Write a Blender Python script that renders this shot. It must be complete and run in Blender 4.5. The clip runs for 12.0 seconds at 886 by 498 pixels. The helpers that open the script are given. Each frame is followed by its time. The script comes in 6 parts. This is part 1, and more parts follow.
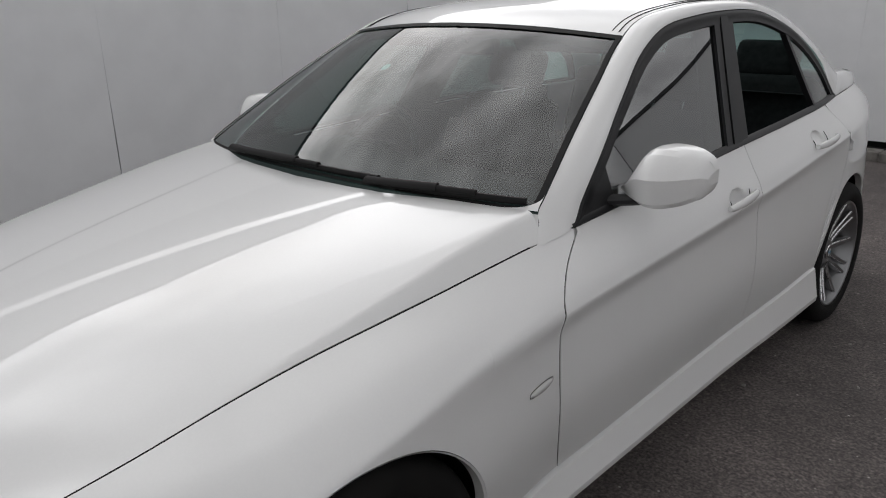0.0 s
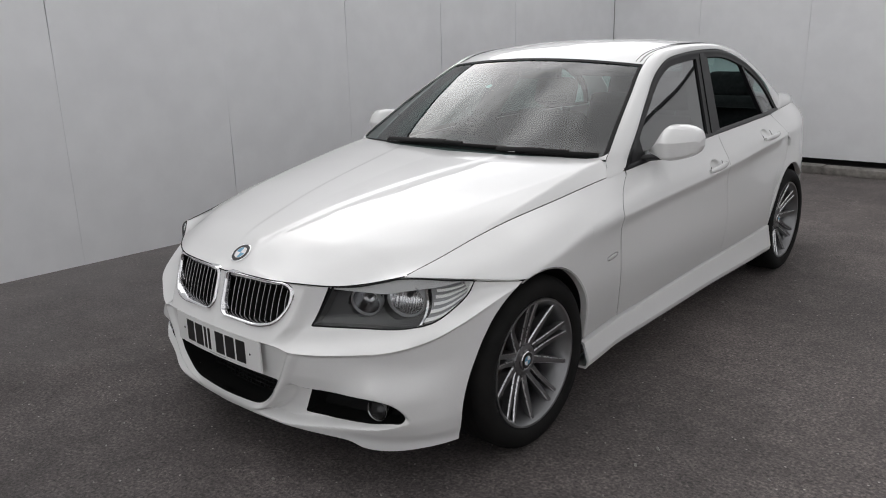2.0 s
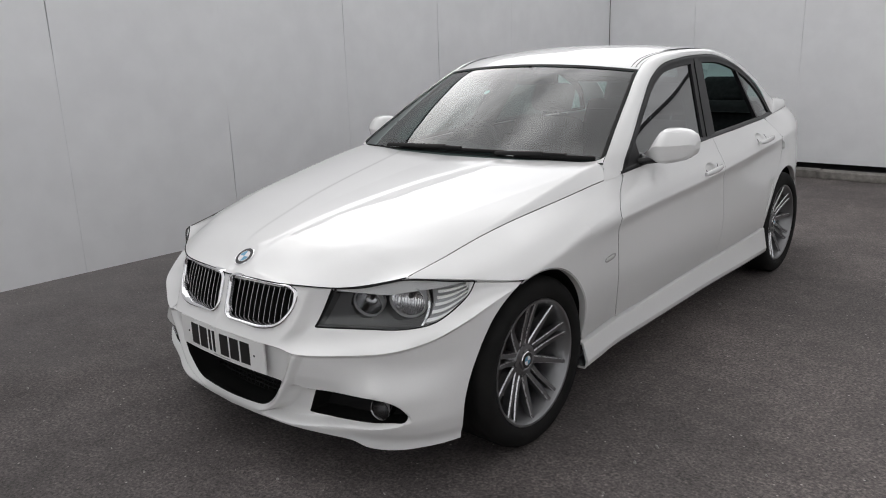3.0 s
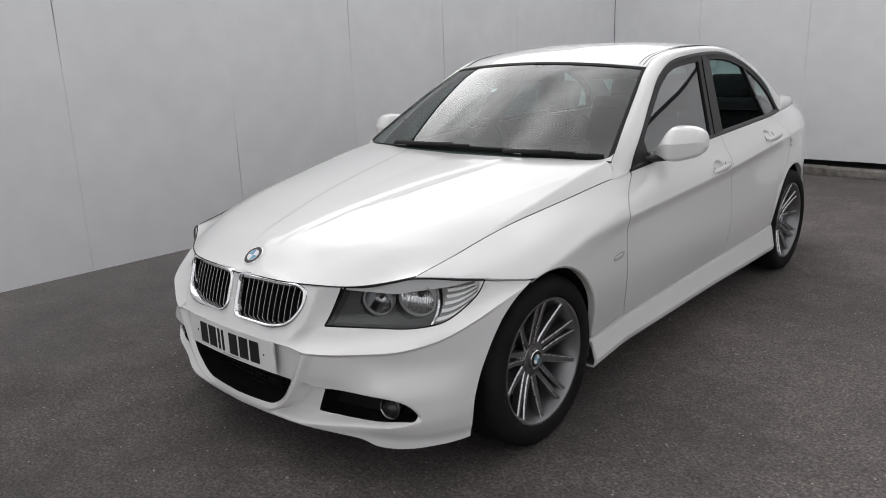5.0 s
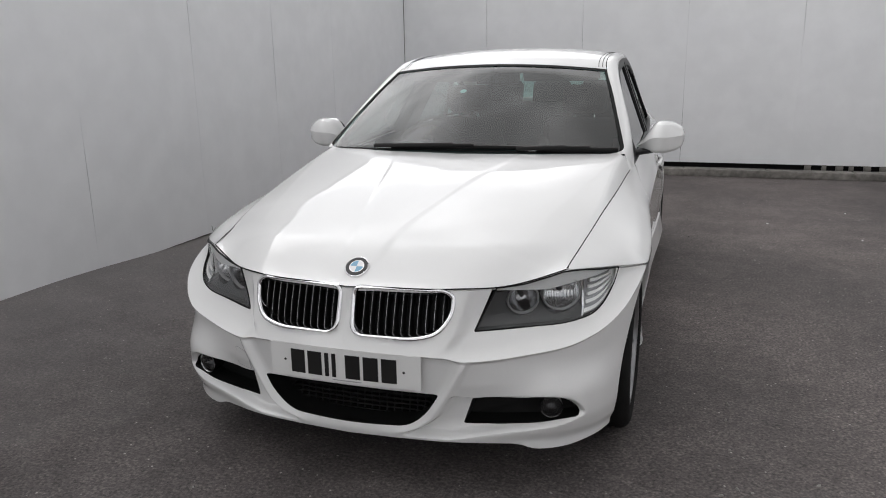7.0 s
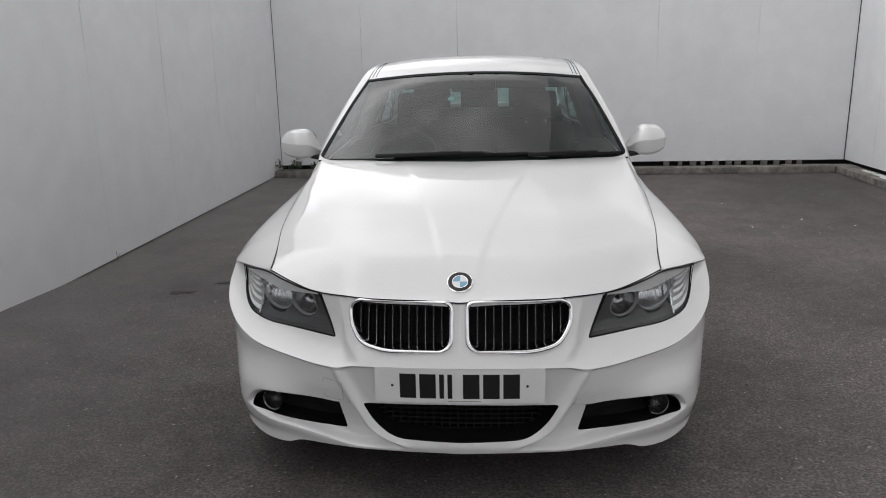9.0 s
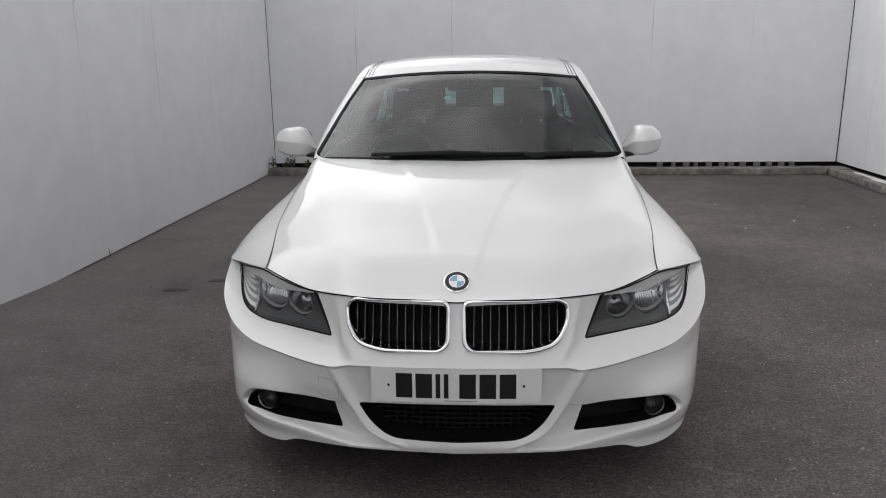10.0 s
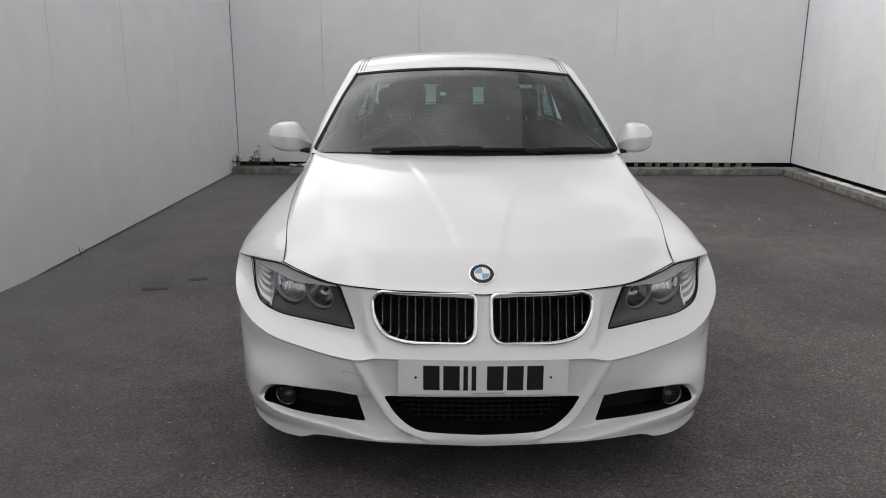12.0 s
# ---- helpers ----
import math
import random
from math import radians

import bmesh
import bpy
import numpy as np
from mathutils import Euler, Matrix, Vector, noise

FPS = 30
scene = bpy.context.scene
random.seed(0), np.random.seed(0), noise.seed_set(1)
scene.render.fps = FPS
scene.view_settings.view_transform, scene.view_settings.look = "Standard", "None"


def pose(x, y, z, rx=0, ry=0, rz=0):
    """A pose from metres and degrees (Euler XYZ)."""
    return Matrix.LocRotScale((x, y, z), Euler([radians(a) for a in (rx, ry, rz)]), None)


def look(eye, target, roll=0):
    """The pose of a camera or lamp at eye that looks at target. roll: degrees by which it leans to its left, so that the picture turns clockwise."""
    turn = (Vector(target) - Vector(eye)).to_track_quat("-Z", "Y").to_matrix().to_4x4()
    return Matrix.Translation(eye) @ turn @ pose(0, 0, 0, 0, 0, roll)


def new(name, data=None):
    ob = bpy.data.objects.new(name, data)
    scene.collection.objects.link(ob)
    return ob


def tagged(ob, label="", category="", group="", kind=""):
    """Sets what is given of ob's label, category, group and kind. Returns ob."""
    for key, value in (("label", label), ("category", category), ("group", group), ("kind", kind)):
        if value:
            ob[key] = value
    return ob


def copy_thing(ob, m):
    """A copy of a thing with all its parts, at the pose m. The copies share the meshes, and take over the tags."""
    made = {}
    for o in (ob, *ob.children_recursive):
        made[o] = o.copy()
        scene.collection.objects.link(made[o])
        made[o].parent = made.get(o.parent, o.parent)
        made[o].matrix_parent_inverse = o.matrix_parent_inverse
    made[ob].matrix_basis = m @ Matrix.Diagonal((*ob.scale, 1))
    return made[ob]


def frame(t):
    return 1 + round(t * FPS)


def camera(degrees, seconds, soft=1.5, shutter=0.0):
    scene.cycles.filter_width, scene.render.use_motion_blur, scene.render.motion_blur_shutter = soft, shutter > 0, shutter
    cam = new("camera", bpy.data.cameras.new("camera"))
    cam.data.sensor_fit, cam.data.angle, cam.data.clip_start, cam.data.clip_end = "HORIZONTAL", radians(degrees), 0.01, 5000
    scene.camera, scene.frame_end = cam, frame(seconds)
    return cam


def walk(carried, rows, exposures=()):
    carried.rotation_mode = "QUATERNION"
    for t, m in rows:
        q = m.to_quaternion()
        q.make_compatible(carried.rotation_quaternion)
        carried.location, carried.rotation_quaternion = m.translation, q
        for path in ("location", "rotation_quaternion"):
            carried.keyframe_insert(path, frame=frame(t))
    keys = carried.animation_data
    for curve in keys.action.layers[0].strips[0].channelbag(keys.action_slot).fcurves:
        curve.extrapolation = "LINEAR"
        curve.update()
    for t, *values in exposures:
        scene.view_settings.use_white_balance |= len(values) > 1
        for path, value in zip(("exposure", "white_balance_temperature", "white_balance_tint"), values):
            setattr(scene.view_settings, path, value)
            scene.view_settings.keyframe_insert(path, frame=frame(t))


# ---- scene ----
# the camera and its way: seconds, place in metres, yaw, pitch and roll in degrees
cam = camera(61.73, 12.0, soft=1.0)
ROWS = [
    (0.0, 1.713, -0.682, 1.423, 44.08, -18.70, -1.10),
    (0.5, 1.899, -1.195, 1.427, 43.66, -17.34, -1.86),
    (1.0, 2.047, -1.630, 1.405, 43.11, -16.19, -1.86),
    (1.5, 2.142, -1.919, 1.407, 41.98, -15.71, -1.91),
    (2.0, 2.230, -2.033, 1.417, 41.84, -15.32, -1.37),
    (2.5, 2.244, -2.068, 1.420, 41.71, -15.23, -1.45),
    (3.0, 2.254, -2.075, 1.406, 41.65, -14.66, -1.75),
    (5.0, 2.236, -2.085, 1.410, 41.92, -14.85, -1.89),
    (5.5, 2.119, -2.165, 1.396, 40.55, -14.91, -1.45),
    (6.0, 1.833, -2.358, 1.380, 34.43, -14.70, -1.67),
    (6.5, 1.457, -2.510, 1.359, 27.18, -14.50, -1.20),
    (7.0, 1.000, -2.726, 1.365, 18.50, -14.20, -0.93),
    (7.5, 0.597, -2.802, 1.367, 11.40, -14.25, -0.70),
    (9.5, 0.090, -2.841, 1.390, 3.70, -14.01, -1.03),
    (10.0, 0.090, -2.836, 1.387, 3.42, -14.09, -0.63),
    (10.5, 0.083, -2.834, 1.383, 3.09, -14.17, -0.66),
    (11.0, 0.080, -2.838, 1.386, 2.63, -14.24, -0.65),
    (11.5, 0.041, -2.850, 1.386, 1.86, -14.20, -0.33),
    (12.0, -0.148, -2.848, 1.361, -0.65, -14.00, 0.23),
]
walk(cam, [(t, pose(x, y, z, 0, 0, yaw) @ pose(0, 0, 0, 90 + pitch) @ pose(0, 0, 0, 0, 0, roll)) for t, x, y, z, yaw, pitch, roll in ROWS],
     exposures=((0.0, -0.02), (0.5, -0.20), (1.0, -0.06), (1.5, 0.16), (2.5, 0.34), (4.2, 0.39), (5.5, 0.38), (7.0, 0.32), (9.5, 0.20), (12.0, 0.22)))
# ---- end of camera ----
# ---- world and light: an overcast day, brighter from behind the left wall ----
world = bpy.data.worlds.new("overcast_sky")
scene.world = world
world.use_nodes = True
wn, wl = world.node_tree.nodes, world.node_tree.links
wn.clear()
w_out, w_bg = wn.new("ShaderNodeOutputWorld"), wn.new("ShaderNodeBackground")
w_sky = wn.new("ShaderNodeTexSky")
w_sky.sky_type, w_sky.sun_disc = "NISHITA", False
w_sky.sun_elevation, w_sky.sun_rotation = radians(32), radians(-71)
w_co, w_noise, w_ramp, w_mix = wn.new("ShaderNodeTexCoord"), wn.new("ShaderNodeTexNoise"), wn.new("ShaderNodeValToRGB"), wn.new("ShaderNodeMix")
w_map = wn.new("ShaderNodeMapping")
w_map.inputs["Scale"].default_value = (1.0, 1.0, 2.2)
w_noise.inputs["Scale"].default_value, w_noise.inputs["Detail"].default_value, w_noise.inputs["Roughness"].default_value = 3.1, 5.0, 0.52
w_ramp.color_ramp.elements[0].position, w_ramp.color_ramp.elements[0].color = 0.40, (3.9, 3.87, 3.93, 1)
w_ramp.color_ramp.elements[1].position, w_ramp.color_ramp.elements[1].color = 0.63, (9.95, 9.88, 9.96, 1)
w_mix.data_type = "RGBA"
w_mix.inputs["Factor"].default_value = 0.93
wl.new(w_co.outputs["Generated"], w_map.inputs["Vector"])
wl.new(w_map.outputs["Vector"], w_noise.inputs["Vector"])
wl.new(w_noise.outputs["Fac"], w_ramp.inputs["Fac"])
wl.new(w_sky.outputs["Color"], w_mix.inputs["A"])
wl.new(w_ramp.outputs["Color"], w_mix.inputs["B"])
# the cloud is brighter towards the hidden sun
w_dot, w_glow, w_mul, w_nrm = wn.new("ShaderNodeVectorMath"), wn.new("ShaderNodeMapRange"), wn.new("ShaderNodeVectorMath"), wn.new("ShaderNodeVectorMath")
w_dot.operation, w_mul.operation, w_nrm.operation = "DOT_PRODUCT", "SCALE", "NORMALIZE"
SUN_FROM = Vector((-0.80, 0.28, 0.53)).normalized()
w_dot.inputs[1].default_value = SUN_FROM
w_glow.interpolation_type = "SMOOTHSTEP"
w_glow.inputs["From Min"].default_value, w_glow.inputs["From Max"].default_value = 0.25, 1.0
w_glow.inputs["To Min"].default_value, w_glow.inputs["To Max"].default_value = 0.90, 2.25
wl.new(w_co.outputs["Generated"], w_nrm.inputs[0])
wl.new(w_nrm.outputs["Vector"], w_dot.inputs[0])
wl.new(w_dot.outputs["Value"], w_glow.inputs["Value"])
# and, seen through haze, brighter low down than overhead
w_sep, w_low, w_both = wn.new("ShaderNodeSeparateXYZ"), wn.new("ShaderNodeMapRange"), wn.new("ShaderNodeMath")
w_low.inputs["From Min"].default_value, w_low.inputs["From Max"].default_value = 0.0, 0.95
w_low.inputs["To Min"].default_value, w_low.inputs["To Max"].default_value = 1.35, 0.72
w_both.operation = "MULTIPLY"
wl.new(w_nrm.outputs["Vector"], w_sep.inputs[0])
wl.new(w_sep.outputs["Z"], w_low.inputs["Value"])
wl.new(w_low.outputs["Result"], w_both.inputs[0])
wl.new(w_glow.outputs["Result"], w_both.inputs[1])
wl.new(w_mix.outputs["Result"], w_mul.inputs[0])
wl.new(w_both.outputs["Value"], w_mul.inputs["Scale"])
wl.new(w_mul.outputs["Vector"], w_bg.inputs["Color"])
w_bg.inputs["Strength"].default_value = 0.111
wl.new(w_bg.outputs["Background"], w_out.inputs["Surface"])

sun_data = bpy.data.lights.new("sun", "SUN")
sun_data.energy, sun_data.angle, sun_data.color = 0.6, radians(130), (1.0, 0.97, 0.93)
sun = new("sun", sun_data)
sun.matrix_world = look(SUN_FROM * 10, (0, 0, 0))


# ---- materials ----
def shader(name, colour, rough=0.5, metal=0.0, coat=0.0, specular=0.5):
    m = bpy.data.materials.new(name)
    m.use_nodes = True
    b = m.node_tree.nodes["Principled BSDF"]
    b.inputs["Base Color"].default_value = (*colour, 1)
    b.inputs["Roughness"].default_value, b.inputs["Metallic"].default_value = rough, metal
    b.inputs["Coat Weight"].default_value, b.inputs["Coat Roughness"].default_value = coat, 0.03
    b.inputs["Specular IOR Level"].default_value = specular
    return m


def grain(m, colours, scale, detail=6.0, bump=0.0, bump_scale=None, rough=None, second=None):
    """Varies a material's colour between two by noise, in metres, at one or two scales, with a fine relief."""
    n, l = m.node_tree.nodes, m.node_tree.links
    b = n["Principled BSDF"]
    co, tex, ramp = n.new("ShaderNodeTexCoord"), n.new("ShaderNodeTexNoise"), n.new("ShaderNodeValToRGB")
    tex.inputs["Scale"].default_value, tex.inputs["Detail"].default_value = scale, detail
    l.new(co.outputs["Object"], tex.inputs["Vector"])
    ramp.color_ramp.elements[0].position, ramp.color_ramp.elements[1].position = 0.3, 0.7
    ramp.color_ramp.elements[0].color, ramp.color_ramp.elements[1].color = (*colours[0], 1), (*colours[1], 1)
    l.new(tex.outputs["Fac"], ramp.inputs["Fac"])
    out = ramp.outputs["Color"]
    if second:
        t2, r2, mx = n.new("ShaderNodeTexNoise"), n.new("ShaderNodeValToRGB"), n.new("ShaderNodeMix")
        t2.inputs["Scale"].default_value, t2.inputs["Detail"].default_value = second[0], 4.0
        l.new(co.outputs["Object"], t2.inputs["Vector"])
        r2.color_ramp.elements[0].position, r2.color_ramp.elements[1].position = 0.38, 0.66
        r2.color_ramp.elements[0].color, r2.color_ramp.elements[1].color = (*[second[1]] * 3, 1), (1, 1, 1, 1)
        l.new(t2.outputs["Fac"], r2.inputs["Fac"])
        mx.data_type, mx.blend_type = "RGBA", "MULTIPLY"
        mx.inputs["Factor"].default_value = 1.0
        l.new(out, mx.inputs["A"])
        l.new(r2.outputs["Color"], mx.inputs["B"])
        out = mx.outputs["Result"]
    l.new(out, b.inputs["Base Color"])
    if rough:
        rr = n.new("ShaderNodeMapRange")
        rr.inputs["To Min"].default_value, rr.inputs["To Max"].default_value = rough
        l.new(tex.outputs["Fac"], rr.inputs["Value"])
        l.new(rr.outputs["Result"], b.inputs["Roughness"])
    if bump:
        tb, bp = n.new("ShaderNodeTexNoise"), n.new("ShaderNodeBump")
        tb.inputs["Scale"].default_value, tb.inputs["Detail"].default_value = bump_scale or scale, 5.0
        l.new(co.outputs["Object"], tb.inputs["Vector"])
        bp.inputs["Strength"].default_value, bp.inputs["Distance"].default_value = bump, 0.01
        l.new(tb.outputs["Fac"], bp.inputs["Height"])
        l.new(bp.outputs["Normal"], b.inputs["Normal"])
    return m


def glazing(name, tint, gloss=0.08, rough=0.0):
    """A thin pane: it lets tinted light through and mirrors more at a slant."""
    m = bpy.data.materials.new(name)
    m.use_nodes = True
    n, l = m.node_tree.nodes, m.node_tree.links
    n.clear()
    out, mix, tr, gl, fr = n.new("ShaderNodeOutputMaterial"), n.new("ShaderNodeMixShader"), n.new("ShaderNodeBsdfTransparent"), n.new("ShaderNodeBsdfGlossy"), n.new("ShaderNodeLayerWeight")
    fr.inputs["Blend"].default_value = 0.5
    power, share = n.new("ShaderNodeMath"), n.new("ShaderNodeMapRange")
    power.operation = "POWER"
    power.inputs[1].default_value = 4.0
    share.inputs["To Min"].default_value, share.inputs["To Max"].default_value = gloss, 1.0
    tr.inputs["Color"].default_value = (*tint, 1)
    gl.inputs["Roughness"].default_value = rough
    l.new(fr.outputs["Facing"], power.inputs[0])
    l.new(power.outputs["Value"], share.inputs["Value"])
    l.new(share.outputs["Result"], mix.inputs["Fac"])
    l.new(tr.outputs["BSDF"], mix.inputs[1])
    l.new(gl.outputs["BSDF"], mix.inputs[2])
    l.new(mix.outputs["Shader"], out.inputs["Surface"])
    return m


PAINT = shader("white_paint", (0.73, 0.73, 0.725), 0.32, coat=1.0)
grain(PAINT, ((0.72, 0.72, 0.715), (0.74, 0.74, 0.732)), 1.5, second=(220.0, 0.985))
BLACK = shader("black_plastic", (0.012, 0.012, 0.013), 0.5, specular=0.3)
grain(BLACK, ((0.010, 0.010, 0.011), (0.017, 0.017, 0.018)), 30.0, bump=0.05, bump_scale=900.0)
SEAL = shader("black_seal", (0.010, 0.010, 0.010), 0.6, specular=0.15)
GLOSS_BLACK = shader("black_window_trim", (0.010, 0.010, 0.011), 0.4, specular=0.25)
RUBBER = shader("tyre_rubber", (0.012, 0.012, 0.012), 0.8, specular=0.1)
grain(RUBBER, ((0.008, 0.008, 0.008), (0.015, 0.0145, 0.014)), 9.0, bump=0.08, bump_scale=500.0, rough=(0.6, 0.85))
CHROME = shader("chrome", (0.86, 0.86, 0.87), 0.08, metal=1.0)
ALLOY = shader("dark_grey_alloy", (0.18, 0.18, 0.184), 0.3, metal=0.85, coat=0.5)
grain(ALLOY, ((0.155, 0.155, 0.159), (0.20, 0.20, 0.204)), 60.0, rough=(0.28, 0.40))
BARREL = shader("satin_grey_rim", (0.24, 0.24, 0.245), 0.35, metal=0.85, coat=0.3)
# lighter copy of the alloy, for sky glints painted on the spoke edges
ALLOY_GLINT = shader("alloy_edge_glint", (0.46, 0.46, 0.47), 0.28, metal=0.9, coat=0.4)
grain(ALLOY_GLINT, ((0.58, 0.58, 0.59), (0.66, 0.66, 0.67)), 80.0, rough=(0.22, 0.34))
STEEL = shader("brake_steel", (0.30, 0.29, 0.28), 0.4, metal=1.0)
CAST = shader("brake_cast_iron", (0.07, 0.07, 0.07), 0.6, metal=0.4)
GLASS = glazing("car_glass", (0.42, 0.60, 0.565), 0.10)
SIDE_GLASS = glazing("side_window_glass", (0.16, 0.23, 0.22), 0.24)
DARK_GLASS = glazing("tinted_glass", (0.42, 0.60, 0.57), 0.085)
LENS = glazing("headlight_lens", (0.95, 0.96, 0.96), 0.05)
LAMP_DARK = shader("headlight_bezel", (0.050, 0.051, 0.053), 0.65)
REFLECTOR = shader("lamp_reflector", (0.75, 0.75, 0.76), 0.12, metal=1.0)
FLUTED = shader("fluted_lamp_reflector", (0.80, 0.80, 0.81), 0.10, metal=1.0)
fl_n, fl_l = FLUTED.node_tree.nodes, FLUTED.node_tree.links
fl_co, fl_wave, fl_bump = fl_n.new("ShaderNodeTexCoord"), fl_n.new("ShaderNodeTexWave"), fl_n.new("ShaderNodeBump")
fl_wave.inputs["Scale"].default_value, fl_wave.inputs["Distortion"].default_value = 34.0, 1.2
fl_bump.inputs["Strength"].default_value, fl_bump.inputs["Distance"].default_value = 0.7, 0.004
fl_l.new(fl_co.outputs["Object"], fl_wave.inputs["Vector"])
fl_l.new(fl_wave.outputs["Fac"], fl_bump.inputs["Height"])
fl_l.new(fl_bump.outputs["Normal"], fl_n["Principled BSDF"].inputs["Normal"])
FOG_BOWL = shader("fog_lamp_bowl", (0.06, 0.06, 0.062), 0.25, metal=0.8)
LAMP_GREY = shader("lamp_inner_trim", (0.36, 0.36, 0.37), 0.3, metal=0.2)
DARK_CHROME = shader("dark_chrome", (0.36, 0.36, 0.37), 0.18, metal=1.0)
CLOTH = shader("seat_cloth", (0.015, 0.015, 0.016), 0.9, specular=0.2)
grain(CLOTH, ((0.011, 0.011, 0.012), (0.020, 0.020, 0.021)), 40.0)
LINING = shader("cabin_lining", (0.05, 0.05, 0.05), 0.9)
HEADLINER = shader("dark_grey_headliner", (0.07, 0.07, 0.07), 0.95)
PLATE = shader("plate_white", (0.74, 0.74, 0.73), 0.3, coat=0.3)
INK = shader("plate_black", (0.01, 0.01, 0.01), 0.35)
BLUE = shader("badge_blue", (0.16, 0.36, 0.52), 0.25, coat=0.8)
BADGE_WHITE = shader("badge_white", (0.75, 0.76, 0.77), 0.25, coat=0.8)
INDICATOR = shader("clear_indicator", (0.85, 0.85, 0.84), 0.2, coat=0.8)
TAIL_RED = shader("tail_lamp_red", (0.30, 0.01, 0.012), 0.12, coat=1.0)

ASPHALT = shader("asphalt", (0.055, 0.052, 0.050), 0.85)
grain(ASPHALT, ((0.040, 0.0353, 0.0345), (0.182, 0.162, 0.157)), 85.0, detail=12.0, bump=0.4, bump_scale=200.0, rough=(0.6, 0.95), second=(0.7, 0.70))


def wear(m):
    """Tar patches, paler driven strips, reddish dust and bright chips over the asphalt."""
    n, l = m.node_tree.nodes, m.node_tree.links
    b = n["Principled BSDF"]
    out = b.inputs["Base Color"].links[0].from_socket
    co = n.new("ShaderNodeTexCoord")

    def layer(out, kind, scale, lo, hi, p0, p1, blend="MULTIPLY", stretch=(1, 1, 1), shift=(0, 0, 0)):
        mp, ramp, mx = n.new("ShaderNodeMapping"), n.new("ShaderNodeValToRGB"), n.new("ShaderNodeMix")
        mp.inputs["Scale"].default_value, mp.inputs["Location"].default_value = stretch, shift
        l.new(co.outputs["Object"], mp.inputs["Vector"])
        tex = n.new("ShaderNodeTexVoronoi" if kind == "cells" else "ShaderNodeTexNoise")
        tex.inputs["Scale"].default_value = scale
        if kind != "cells":
            tex.inputs["Detail"].default_value = 6.0
        l.new(mp.outputs["Vector"], tex.inputs["Vector"])
        ramp.color_ramp.elements[0].position, ramp.color_ramp.elements[1].position = p0, p1
        ramp.color_ramp.elements[0].color, ramp.color_ramp.elements[1].color = (*lo, 1), (*hi, 1)
        l.new(tex.outputs["Distance" if kind == "cells" else "Fac"], ramp.inputs["Fac"])
        mx.data_type, mx.blend_type = "RGBA", blend
        mx.inputs["Factor"].default_value = 1.0
        l.new(out, mx.inputs["A"])
        l.new(ramp.outputs["Color"], mx.inputs["B"])
        return mx.outputs["Result"]

    out = layer(out, "noise", 3.2, (0.84, 0.83, 0.83), (1.06, 1.05, 1.05), 0.36, 0.62)
    out = layer(out, "noise", 0.35, (0.92, 0.92, 0.93), (1.32, 1.30, 1.28), 0.42, 0.60, shift=(3.1, 5.2, 0))
    out = layer(out, "noise", 11.0, (0.90, 0.89, 0.88), (1.07, 1.05, 1.04), 0.38, 0.64)
    for size, low, high in ((150.0, 0.72, 1.28), (60.0, 0.84, 1.16)):
        vor, sep_c, rng_c, mul_c = n.new("ShaderNodeTexVoronoi"), n.new("ShaderNodeSeparateColor"), n.new("ShaderNodeMapRange"), n.new("ShaderNodeMix")
        vor.inputs["Scale"].default_value = size
        rng_c.inputs["To Min"].default_value, rng_c.inputs["To Max"].default_value = low, high
        l.new(co.outputs["Object"], vor.inputs["Vector"])
        l.new(vor.outputs["Color"], sep_c.inputs["Color"])
        l.new(sep_c.outputs["Red"], rng_c.inputs["Value"])
        mul_c.data_type, mul_c.blend_type = "RGBA", "MULTIPLY"
        mul_c.inputs["Factor"].default_value = 1.0
        l.new(out, mul_c.inputs["A"])
        l.new(rng_c.outputs["Result"], mul_c.inputs["B"])
        out = mul_c.outputs["Result"]
    out = layer(out, "cells", 15.0, (0.30, 0.285, 0.265), (0.0, 0.0, 0.0), 0.04, 0.075, "ADD")
    # paler tone along the left wall, with a ragged edge
    sep, rag, tot, edge, pale_side = n.new("ShaderNodeSeparateXYZ"), n.new("ShaderNodeTexNoise"), n.new("ShaderNodeMath"), n.new("ShaderNodeMapRange"), n.new("ShaderNodeMix")
    rag.inputs["Scale"].default_value, rag.inputs["Detail"].default_value = 2.2, 8.0
    l.new(co.outputs["Object"], sep.inputs[0])
    l.new(co.outputs["Object"], rag.inputs["Vector"])
    tot.operation = "MULTIPLY_ADD"
    tot.inputs[1].default_value = 1.6
    l.new(rag.outputs["Fac"], tot.inputs[0])
    l.new(sep.outputs["X"], tot.inputs[2])
    edge.inputs["From Min"].default_value, edge.inputs["From Max"].default_value = -0.2, -1.9
    edge.inputs["To Min"].default_value, edge.inputs["To Max"].default_value = 0.0, 0.42
    l.new(tot.outputs["Value"], edge.inputs["Value"])
    pale_side.data_type = "RGBA"
    pale_side.inputs["B"].default_value = (0.30, 0.285, 0.28, 1)
    l.new(edge.outputs["Result"], pale_side.inputs["Factor"])
    l.new(out, pale_side.inputs["A"])
    out = pale_side.outputs["Result"]
    l.new(out, b.inputs["Base Color"])


